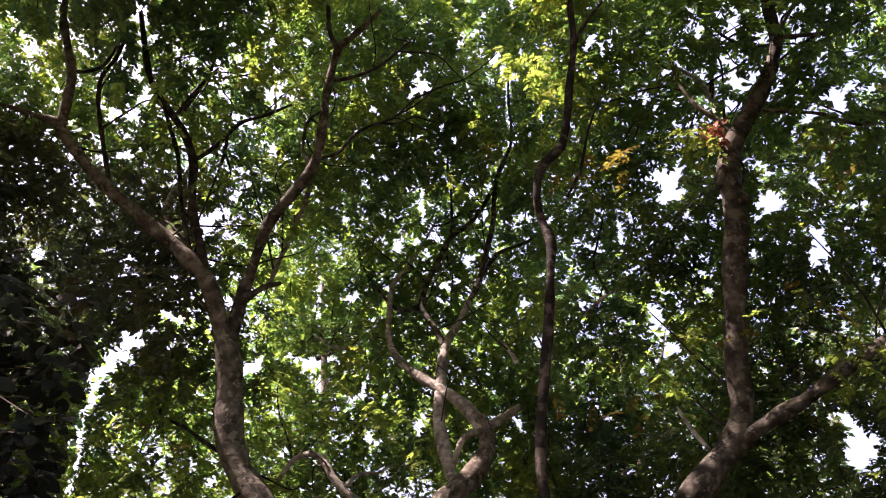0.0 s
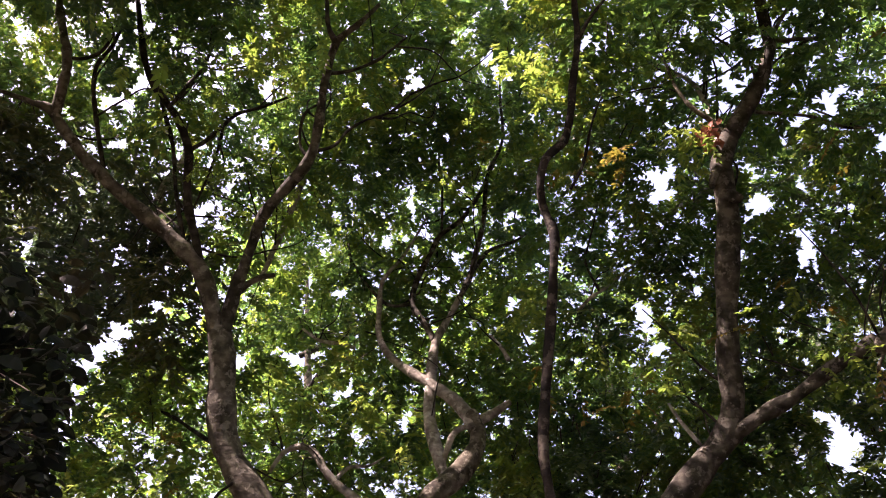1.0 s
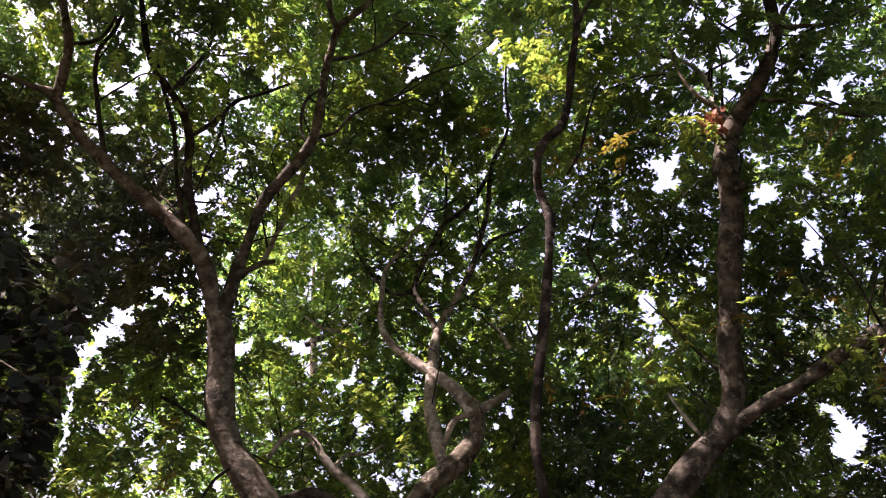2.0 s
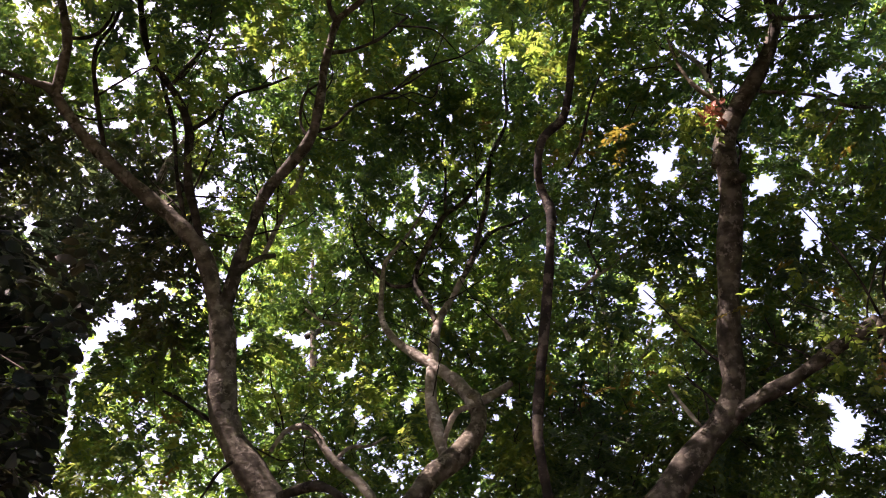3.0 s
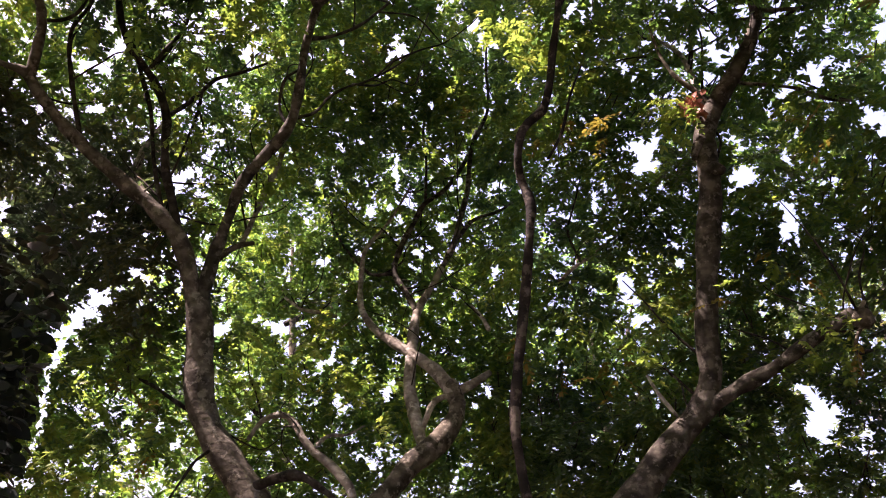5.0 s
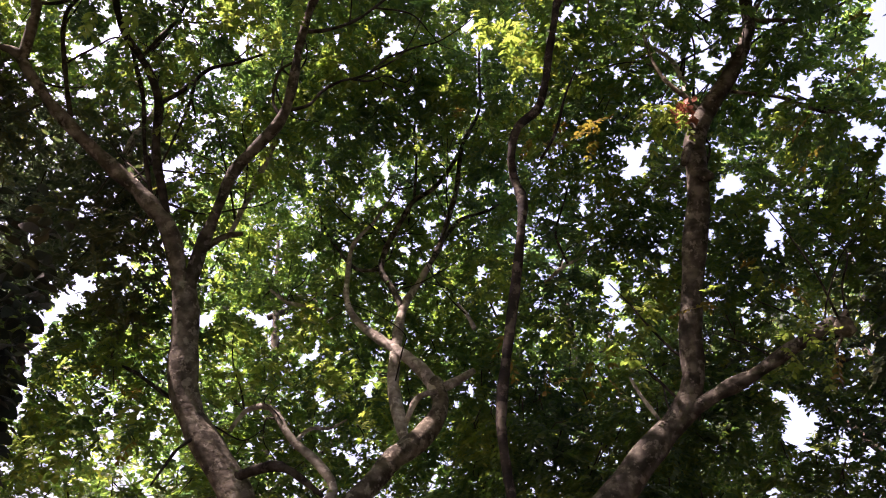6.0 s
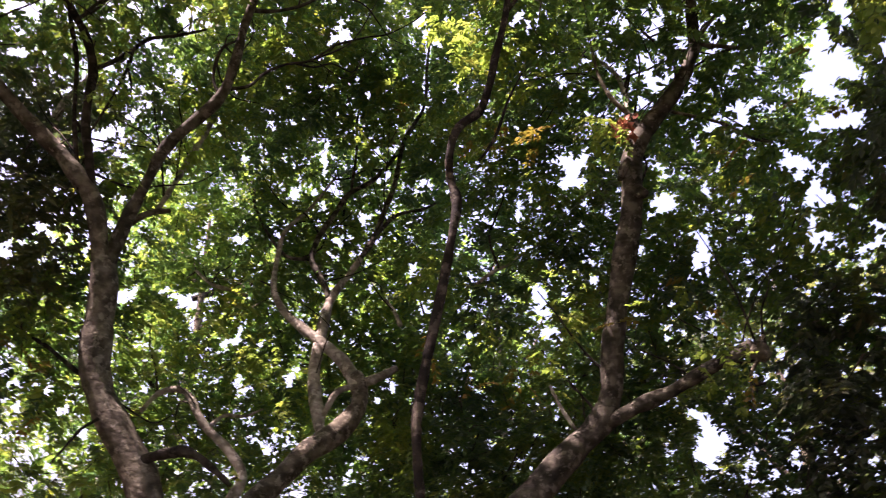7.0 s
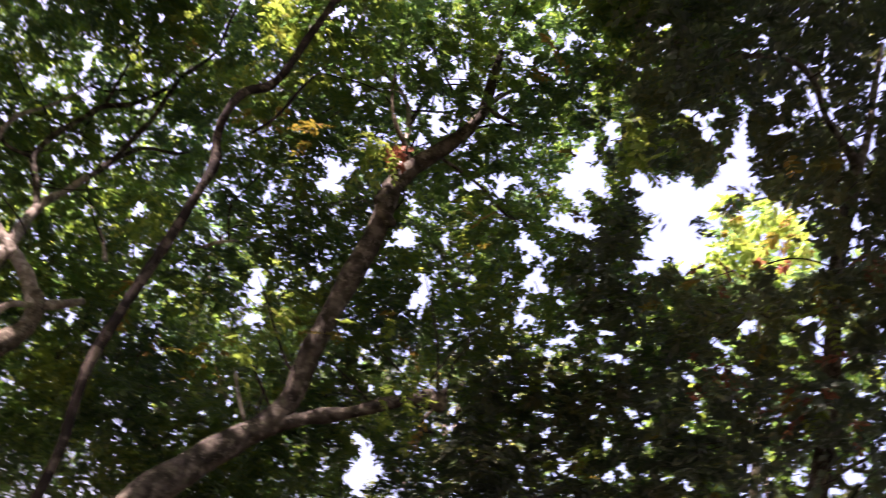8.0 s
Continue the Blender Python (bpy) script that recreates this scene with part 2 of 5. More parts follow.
OPEN_MIDDLE = [
    (-8.7, 25.6, 0.54, 0.49), (-8.7, 24.1, 0.29, 0.26), (-7.6, 19.4, 0.44, 0.64), (-6.9, 16.5, 0.55, 0.72), (-3.6, 17.3, 0.39, 1.02), (-5.2, 19.2, 0.28, 0.26), (-3.6, 31.9, 0.35, 1.24), (-4, 29.5, 0.22, 0.49), (-3.1, 28.8, 0.3, 0.26), (0, 28.3, 0.56, 0.34), (4, 25.1, 0.54, 0.79), (4.9, 22.7, 0.45, 0.49), (3.3, 17.5, 0.47, 0.45), (-1.8, 26.5, 0.55, 0.3), (2.8, 41.4, 0.55, 0.79), (3.3, 40.5, 0.45, 0.49), (1.5, 41.6, 0.25, 0.19), (-3.5, 39.7, 0.83, 0.56), (-4.4, 39.4, 0.34, 0.56), (-4, 40.4, 0.35, 0.41), (-4.8, 41.7, 0.35, 0.26), (-7.6, 38.1, 0.53, 0.3), (-3.1, 34.8, 0.23, 0.26), (-7.6, 35.1, 0.32, 0.19), (-1.9, 37.2, 0.19, 0.34)]
OPEN_LOW = [
    (8.8, 35.8, 0.23, 0.3), (9.9, 34.4, 0.27, 0.19), (4.6, 33.7, 0.23, 0.19), (11.2, 41.9, 0.56, 0.72), (11.9, 41.3, 0.35, 0.41), (-7.3, 20.5, 0.28, 0.26), (-6, 18.9, 0.28, 0.26), (-8.8, 11.7, 0.27, 0.26), (-4.1, 13.7, 0.23, 0.23), (7, 21.3, 0.36, 0.23), (3.1, 22.5, 0.2, 0.19), (-11, 24.4, 0.21, 0.23), (-6.5, 13.1, 0.27, 0.19), (-14.1, 25.2, 0.25, 0.19), (-8, 11.2, 0.19, 0.19), (8.6, 21.2, 0.85, 0.23), (7.5, 13.6, 0.19, 0.19)]
OPEN_RIGHT = [
    (21.8, 38, 0.57, 0.3), (23.1, 38.7, 0.34, 0.38), (21.1, 36.5, 0.28, 0.3), (20.3, 41.2, 0.5, 0.15), (22.5, 40.7, 0.3, 0.15), (12.7, 41.8, 0.3, 0.6), (15.9, 32.4, 0.98, 0.68), (15.6, 31.3, 0.88, 0.6), (15.5, 37.1, 0.28, 0.23), (14.8, 37.8, 0.33, 0.38), (18.2, 33.3, 0.36, 0.23), (28.5, 34.6, 0.73, 0.6), (28.2, 35.5, 0.37, 0.3), (29.5, 35.4, 0.55, 0.3), (27.3, 34.7, 0.64, 0.23), (26.1, 33.1, 0.31, 0.45), (22.1, 32.1, 0.62, 0.26), (21.7, 32.7, 0.36, 0.15), (22.5, 31.5, 0.35, 0.23), (22.4, 29.7, 0.78, 0.6), (21.5, 29.1, 0.34, 0.3), (24.7, 26.8, 0.25, 0.26), (25.3, 28.1, 0.21, 0.19), (11.6, 29.5, 0.35, 0.68)]
OPEN_RIGHT_LOW = [
    (12.9, 24.2, 0.37, 0.49), (13.5, 23.2, 0.7, 0.87), (14.1, 21.5, 0.85, 0.49), (14.8, 20.9, 0.52, 0.34), (17.3, 24.9, 0.29, 0.41), (17.1, 26, 0.46, 0.26), (16.4, 24.4, 0.29, 0.19), (25.1, 21.3, 0.28, 0.41), (23.2, 21.4, 0.28, 0.23), (22, 21.1, 0.44, 0.26), (24.1, 15, 0.51, 0.72), (24.2, 13.9, 0.74, 0.72), (24.1, 15.9, 0.51, 0.3), (22.3, 10.6, 0.5, 0.49), (24.8, 13, 0.35, 0.26), (23.4, 16.3, 0.67, 0.23), (27.4, 18.7, 0.28, 0.41), (26.5, 31.7, 0.22, 0.34), (26.4, 29.9, 0.22, 0.19), (19.2, 30.8, 0.18, 0.19), (28.2, 21.4, 0.16, 0.26), (15.2, 15.4, 0.12, 0.19)]
OPEN_CLEARING = [
    (35, 37.5, 1.09, 0.94), (34, 36.2, 0.98, 0.79), (35.3, 33.5, 1.94, 0.56), (31.5, 31.5, 0.93, 0.87), (32.5, 29.4, 0.56, 0.72), (32.5, 26.8, 0.63, 0.41), (22.6, 29.9, 0.82, 0.49), (24.9, 27, 0.51, 1.09), (25.4, 30.4, 0.39, 0.41), (40.7, 36.2, 2.38, 1.13), (43.3, 36.4, 3.09, 1.28), (46.2, 37.2, 2.17, 1.28), (46.8, 39.3, 1.26, 1.73), (42.7, 41.4, 1.1, 0.56), (44.4, 41.5, 0.8, 0.56), (44.2, 40.4, 1.29, 0.56), (42.7, 34.4, 2.1, 1.51), (42.9, 32.9, 2.33, 1.66), (41, 31.6, 1.24, 0.9), (44.6, 32.7, 1.16, 0.98), (46.3, 32.1, 0.98, 0.68), (39.2, 36.9, 1.13, 0.68), (51, 33.3, 0.9, 0.64)]
OPEN_DAPPLE = [
    (54.2, 35.9, 0.7, 0.41), (55.3, 34.9, 0.69, 0.56), (55.2, 33.4, 0.54, 0.68), (48.6, 28.4, 0.94, 0.83), (46.4, 27.1, 0.59, 0.45), (47.2, 26.8, 0.51, 0.56), (46.8, 25.5, 0.67, 0.38), (48.1, 25.5, 0.58, 0.49), (44.8, 24.6, 0.5, 0.53), (45.7, 22.9, 0.57, 0.72), (47.9, 23.4, 0.57, 0.34), (52.7, 29, 0.86, 0.53), (53.4, 27.7, 1.28, 0.83), (54, 26.7, 1.01, 0.75), (54.5, 28.4, 0.51, 0.45), (53.3, 24.6, 0.83, 0.3)]
OPEN_DAPPLE_LOW = [
    (41.4, 18.2, 0.77, 0.47), (42.2, 22, 0.47, 0.28), (44, 18.3, 0.54, 0.36), (45.3, 18.1, 0.61, 0.55), (40.4, 17.8, 0.53, 0.43), (49.2, 19.6, 0.66, 0.36), (54.9, 20.1, 0.54, 0.81), (54.1, 19, 0.74, 0.43), (55.8, 19.9, 0.46, 0.51), (49.3, 18.4, 0.54, 0.36), (52.3, 19.5, 0.46, 0.36), (49.1, 42.5, 0.84, 0.32), (52.2, 42.6, 1.1, 0.28), (49.9, 40.8, 0.67, 0.32), (47.9, 46.2, 0.63, 0.32), (46, 47.4, 0.53, 0.32), (39.5, 46.7, 0.63, 0.4), (37.3, 17.9, 0.69, 0.4), (39.9, 19.7, 0.54, 0.4), (50.8, 23, 0.47, 0.28), (55.8, 24.8, 0.48, 0.28), (41.4, 23.5, 0.39, 0.24), (38.7, 21.3, 0.38, 0.24)]
OPEN_EAST = [
    (24.7, 14.7, 0.93, 0.9), (25.2, 19.8, 0.6, 0.3), (27.4, 20.7, 0.48, 0.26), (36.3, 39.9, 0.88, 0.53), (36.4, 38.9, 0.48, 0.45), (28.8, 41.9, 0.61, 0.3), (31.3, 45, 0.53, 0.53), (28.2, 35, 0.69, 0.34), (26.5, 34.6, 0.46, 0.3), (49.7, 42.5, 0.51, 0.3), (49.3, 18, 0.79, 0.38), (35.6, 20.8, 0.4, 0.19), (42.7, 18.3, 0.4, 0.23), (45.4, 21.5, 0.49, 0.19), (49.2, 40.5, 0.5, 0.3), (50.6, 17.8, 0.47, 0.38), (30.5, 28.7, 0.34, 0.23), (28.2, 28.4, 0.34, 0.23), (45.2, 23.7, 0.33, 0.23), (38.8, 44.1, 0.26, 0.38)]
OPEN_CHINKS = [
    (-28.7, 29, 0.3, 0.19), (-27, 28.6, 0.34, 0.15), (-29.3, 30.5, 0.17, 0.15), (-29.8, 24.5, 0.29, 0.26), (-23.4, 27.2, 0.17, 0.19), (-21.2, 25.9, 0.29, 0.26), (-19.9, 24.9, 0.21, 0.34), (-19.6, 23.3, 0.29, 0.34), (-18.4, 22.9, 0.25, 0.53), (-22.2, 22.4, 0.37, 0.26), (-26.1, 21.6, 0.12, 0.15), (-27.7, 25.6, 0.17, 0.11), (-30.4, 31.2, 0.26, 0.19), (-17.2, 26.5, 0.29, 0.3), (-17.6, 28.9, 0.3, 0.53), (-17.2, 32.7, 0.4, 0.19), (-17.7, 20.6, 0.24, 0.64), (-12.3, 15.7, 0.35, 0.26), (-10.2, 12.8, 0.35, 0.26), (-11.3, 13.1, 0.19, 0.23), (-8.2, 19.1, 0.48, 0.34), (-6, 19.2, 0.32, 0.45), (-5.2, 13.1, 0.35, 0.23), (-4.5, 12.6, 0.39, 0.23)]
OPEN_CHINKS_MIDDLE = [
    (7, 20, 0.2, 0.26), (1.2, 20.7, 0.2, 0.3), (1.6, 19.5, 0.28, 0.19), (2.4, 16.4, 0.27, 0.19), (13.7, 20, 0.2, 0.26), (-11, 26.1, 0.29, 0.26), (0.7, 31, 0.31, 0.38), (1.4, 31.2, 0.26, 0.3), (4.4, 31, 0.53, 0.38), (3.8, 30.4, 0.52, 0.19), (1.1, 23.8, 0.45, 0.26), (-0.6, 25.7, 0.21, 0.19), (-6.4, 33.7, 0.27, 0.3), (-10.6, 28.7, 0.43, 0.15), (-5.5, 29.2, 0.26, 0.64), (-11.8, 31.9, 0.22, 0.23), (4.6, 29.5, 0.39, 0.19), (-3.9, 12, 0.19, 0.19), (-21.8, 25.2, 0.17, 0.15), (20.7, 11.9, 0.19, 0.15), (18.3, 21.5, 0.12, 0.15)]
# sprays tinted bright for sunlight, placed by the camera's view, leaves cleared sunwards: bearing, height angle,
# distance, half width, leaves
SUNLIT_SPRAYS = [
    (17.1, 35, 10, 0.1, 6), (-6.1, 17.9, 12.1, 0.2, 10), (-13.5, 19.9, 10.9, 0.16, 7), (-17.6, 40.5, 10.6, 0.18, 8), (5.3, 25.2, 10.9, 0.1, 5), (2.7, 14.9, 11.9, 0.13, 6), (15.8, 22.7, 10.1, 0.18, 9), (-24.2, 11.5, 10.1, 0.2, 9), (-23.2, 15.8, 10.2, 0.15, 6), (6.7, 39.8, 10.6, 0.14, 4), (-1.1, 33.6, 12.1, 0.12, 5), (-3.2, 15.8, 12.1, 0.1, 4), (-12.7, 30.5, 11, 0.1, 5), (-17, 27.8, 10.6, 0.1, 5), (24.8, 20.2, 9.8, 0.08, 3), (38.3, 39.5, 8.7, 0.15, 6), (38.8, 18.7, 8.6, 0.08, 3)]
OPEN_EDGE = [
    (35.1, 37.2, 1.65, 1.69), (34.1, 35.7, 1.25, 0.87), (34.8, 33.5, 1.49, 0.87), (31.8, 31.2, 0.84, 0.94), (32.9, 29.2, 0.73, 1.09), (32.3, 26.3, 0.38, 0.56), (36.6, 39.4, 0.29, 0.9), (28.2, 34.9, 0.87, 0.64), (22.1, 29.7, 0.82, 0.64), (24.7, 26.3, 0.71, 0.87), (25.1, 25.4, 0.29, 0.49), (32.3, 27.7, 0.47, 0.41), (21.7, 38.8, 0.53, 0.56), (20.8, 38.1, 0.43, 0.34), (15.5, 32.4, 0.94, 0.87), (23.7, 16.2, 0.59, 0.56), (23.9, 14.2, 0.82, 0.64), (13.3, 24, 0.62, 0.72), (14.1, 21.4, 0.77, 0.49), (22.1, 21.8, 0.28, 0.19), (17.1, 25, 0.29, 0.41)]
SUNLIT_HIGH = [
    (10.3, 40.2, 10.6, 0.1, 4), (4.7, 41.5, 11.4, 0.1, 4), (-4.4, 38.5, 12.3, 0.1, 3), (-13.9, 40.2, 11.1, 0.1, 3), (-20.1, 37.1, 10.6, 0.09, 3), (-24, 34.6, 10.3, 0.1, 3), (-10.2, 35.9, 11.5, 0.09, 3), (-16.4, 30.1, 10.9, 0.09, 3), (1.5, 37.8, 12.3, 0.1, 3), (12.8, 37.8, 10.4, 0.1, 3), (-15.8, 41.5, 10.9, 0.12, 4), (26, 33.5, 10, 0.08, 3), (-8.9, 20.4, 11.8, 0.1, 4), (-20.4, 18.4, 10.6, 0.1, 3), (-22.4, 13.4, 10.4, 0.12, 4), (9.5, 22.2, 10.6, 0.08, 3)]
OPEN_VISTA = [
    (48.0, 34.2, 4.09, 1.88), (50.5, 32.9, 2.69, 1.88), (46.2, 32.2, 2.22, 1.13)]
OPEN_TOP = [
    (22.4, 40.7, 0.79, 0.60), (27.7, 40.8, 0.45, 0.34), (27.7, 43.1, 0.62, 0.41), (27.4, 45.3, 0.70, 0.45), (21.9, 37.4, 1.14, 0.45), (21.0, 36.0, 0.47, 0.30), (29.5, 45.1, 0.48, 0.30), (47.2, 45.5, 0.75, 0.26), (52.0, 41.7, 1.11, 0.30), (26.0, 44.0, 0.42, 0.30), (19.8, 40.9, 0.50, 0.30)]

OPEN = np.array(OPEN_CROWN + OPEN_CROWN_LOW + OPEN_WEST + OPEN_WEST_LOW + OPEN_MIDDLE + OPEN_LOW + OPEN_RIGHT + OPEN_RIGHT_LOW + OPEN_CLEARING + OPEN_DAPPLE + OPEN_DAPPLE_LOW + OPEN_EAST + OPEN_TOP + OPEN_CHINKS + OPEN_CHINKS_MIDDLE + OPEN_EDGE)


def bearing(p):
    d = p - VIEW_POINT
    return np.degrees(np.arctan2(d[:, 0], d[:, 1])), np.degrees(np.arctan2(d[:, 2], np.hypot(d[:, 0], d[:, 1])))


FINE = 0.06
AZ0, EL0, NA, NE = -80.0, 0.0, 2700, 1200


def opening_field(rows, specks, seed):
    """How far each bearing lies inside an opening: below 1 is open. Ragged rims, and many small chinks besides."""
    field = np.full((NA, NE), 9.0, np.float32)
    r = np.random.default_rng(seed)
    rows = [(*row, 0.0) for row in rows]
    for _ in range(specks):
        h = 0.08 + 0.22 * r.uniform() ** 3
        rows.append((r.uniform(-48, 70), r.uniform(6, 56), h * r.uniform(0.8, 2.0), h, r.uniform(-1, 1)))
    for _ in range(specks * 2 // 3):
        h = 0.1 + 0.28 * r.uniform() ** 2.5
        rows.append((r.uniform(28, 62), r.uniform(8, 27), h * r.uniform(0.8, 2.0), h, r.uniform(-1, 1)))
    for a, e, w, h, skew in rows:
        k = 1.7
        i0, i1 = int((a - w * k - AZ0) / FINE), int((a + w * k - AZ0) / FINE) + 2
        j0, j1 = max(int((e - h * k - EL0) / FINE), 0), int((e + h * k - EL0) / FINE) + 2
        x = ((np.arange(i0, i1) * FINE + AZ0 - a) / w)[:, None]
        y = ((np.arange(j0, j1) * FINE + EL0 - e) / h)[None]
        ph = r.uniform(0, 6.28, 6)
        t = np.arctan2(y, x)
        rim = 1 + 0.28 * np.sin(2 * t + ph[0]) + 0.22 * np.sin(3 * t + ph[1]) + 0.2 * np.sin(5 * t + ph[2]) + 0.16 * np.sin(8 * t + ph[3])
        d = np.hypot(x + skew * y * 0.5, y) / np.maximum(rim, 0.25)
        part_ = field[i0:i1, j0:j1]
        np.minimum(part_, d[:part_.shape[0], :part_.shape[1]], out=part_)
    return field


OPEN_NEAR = opening_field([*OPEN, *OPEN_VISTA], 850, 3)
OPEN_FAR = opening_field(OPEN, 220, 4)


def clear_of_openings(p, ragged, field):
    """True where no opening keeps the leaves away."""
    az, el = bearing(p)
    i = np.clip(((az - AZ0) / FINE).astype(int), 0, NA - 1)
    j = np.clip(((el - EL0) / FINE).astype(int), 0, NE - 1)
    return field[i, j] > ragged


# leaves cleared along sun lines to light spots picked by the camera's view: a spot on a limb and the clearing's half
# width
SUN_CHINKS_RIGHT = [
    (2.26, 8.75, 3.65, 0.07), (2.5, 8.75, 3.91, 0.05), (2.86, 8.65, 4.67, 0.05), (4, 7.9, 4.84, 0.08), (3.01, 7.95, 7.26, 0.12), (2.85, 7.85, 7.3, 0.1), (2.94, 8.05, 6.97, 0.08), (2.97, 8.25, 8, 0.08), (3.59, 7.7, 8.31, 0.07), (0.64, 6.05, 5.26, 0.13), (0.7, 6.05, 4.97, 0.14), (0.55, 6.15, 3.27, 0.05), (0.6, 6.15, 3.87, 0.04), (0.91, 5.85, 6.08, 0.05), (1.65, 9.95, 6.34, 0.06), (1.71, 7.53, 6.95, 0.1)]
SUN_CHINKS_LEFT = [
    (-2.11, 8.65, 7.19, 0.09), (-1.87, 8.55, 7.48, 0.08), (-2.38, 8.75, 6.82, 0.07), (-1.65, 8.2, 8.65, 0.08), (-3.39, 8.8, 6.55, 0.09), (-4.73, 8, 7.81, 0.1), (-3.83, 9.5, 7.35, 0.12), (-2.82, 9.1, 5.66, 0.08), (-2.65, 9.1, 4.83, 0.06), (-2.14, 9.2, 3.55, 0.1), (-2.38, 9.2, 3.91, 0.06), (-1.69, 10, 4.34, 0.08), (-1.17, 9.8, 3.71, 0.08), (0.04, 10.3, 4.29, 0.1), (-0.32, 10.1, 3.9, 0.08), (-0.37, 11, 5.51, 0.08), (-0.73, 11.1, 5.84, 0.07), (0.14, 11.5, 7.47, 0.06), (-0.66, 11.5, 7.09, 0.06), (-1.76, 11.9, 6.54, 0.06)]


def in_sunbeam(p):
    hit = np.zeros(len(p), bool)
    way = np.array(to_sun)
    sprays = [(*from_bearing(np.array([az]), np.array([el]), np.array([r]))[0], w) for az, el, r, w, n in SUNLIT_SPRAYS + SUNLIT_HIGH]
    for x, y, z, w in [(x, y, z, w + 0.05) for x, y, z, w in SUN_CHINKS_RIGHT + SUN_CHINKS_LEFT] + sprays:
        d = p - (x, y, z)
        s = d @ way
        hit |= (s > 0.25) & (((d - s[:, None] * way) ** 2).sum(1) < w * w)
    return hit


# to fit the camera's view, most leaves that would hide a limb are left out
CELL = 0.2
LIMB_NEAR = np.full((900, 500), np.inf)


def note_limb(line):
    az, el = bearing(line[:, :3])
    d = np.linalg.norm(line[:, :3] - VIEW_POINT, axis=1)
    for a, e, r, w in zip(az, el, d, line[:, 3]):
        if w < 0.022 or e < 2:
            continue
        k = int(np.degrees(w / r) * 1.5 / CELL) + 1
        i, j = int((a + 90) / CELL), int(e / CELL)
        i0, j0 = max(i - k, 0), max(j - k, 0)
        LIMB_NEAR[i0:i + k + 1, j0:j + k + 1] = np.minimum(LIMB_NEAR[i0:i + k + 1, j0:j + k + 1], r)


def before_limb(p):
    az, el = bearing(p)
    i = np.clip(((az + 90) / CELL).astype(int), 0, 899)
    j = np.clip((el / CELL).astype(int), 0, 499)
    return np.isfinite(LIMB_NEAR[i, j]) & (np.linalg.norm(p - VIEW_POINT, axis=1) < LIMB_NEAR[i, j])


def from_bearing(az, el, r):
    az, el = np.radians(az), np.radians(el)
    return VIEW_POINT + np.stack([np.sin(az) * np.cos(el) * r, np.cos(az) * np.cos(el) * r, np.sin(el) * r], 1)


# ---- leaves ----
BLADE = np.array([(0, 0, 0), (0.3, 0.5, 0.05), (0.3, -0.5, 0.05), (0.68, 0.4, 0.02), (0.68, -0.4, 0.02), (1, 0, -0.06)])
BLADE_TRIS = np.array([(0, 2, 1), (1, 2, 4), (1, 4, 3), (3, 4, 5)])
ROUND_BLADE = np.array([(0, 0, 0), (0.1, 0.24, 0.03), (0.1, -0.24, 0.03), (0.28, 0.44, 0.06), (0.28, -0.44, 0.06), (0.5, 0.5, 0.06), (0.5, -0.5, 0.06),
                        (0.72, 0.42, 0.02), (0.72, -0.42, 0.02), (0.9, 0.22, -0.06), (0.9, -0.22, -0.06), (1, 0, -0.14)])
ROUND_TRIS = np.array([(0, 2, 1)] + [q for i in (1, 3, 5, 7) for q in ((i, i + 1, i + 3), (i, i + 3, i + 2))] + [(9, 10, 11)])


def unit(v):
    return v / np.maximum(np.linalg.norm(v, axis=-1, keepdims=True), 1e-9)


def kites(base, way, normal, length, width):
    """Small folded leaflets of two faces, for the depth of a crown."""
    side = unit(np.cross(normal, way))
    up = np.cross(way, side)
    v = np.stack([base, base + way * (0.42 * length)[:, None] + side * (0.5 * width)[:, None] + up * (0.07 * length)[:, None],
                  base + way * length[:, None], base + way * (0.42 * length)[:, None] - side * (0.5 * width)[:, None] + up * (0.07 * length)[:, None]], 1)
    t = np.array([(0, 1, 2), (0, 2, 3)])[None] + 4 * np.arange(len(base))[:, None, None]
    return v.reshape(-1, 3), t.reshape(-1, 3)


def blades(base, way, normal, length, width, shape=BLADE, faces=BLADE_TRIS):
    """Leaflets as one block of vertices and triangles."""
    side = unit(np.cross(normal, way))
    up = np.cross(way, side)
    v = (base[:, None] + way[:, None] * (shape[None, :, 0:1] * length[:, None, None])
         + side[:, None] * (shape[None, :, 1:2] * width[:, None, None]) + up[:, None] * (shape[None, :, 2:3] * length[:, None, None]))
    t = faces[None] + len(shape) * np.arange(len(base))[:, None, None]
    return v.reshape(-1, 3), t.reshape(-1, 3)


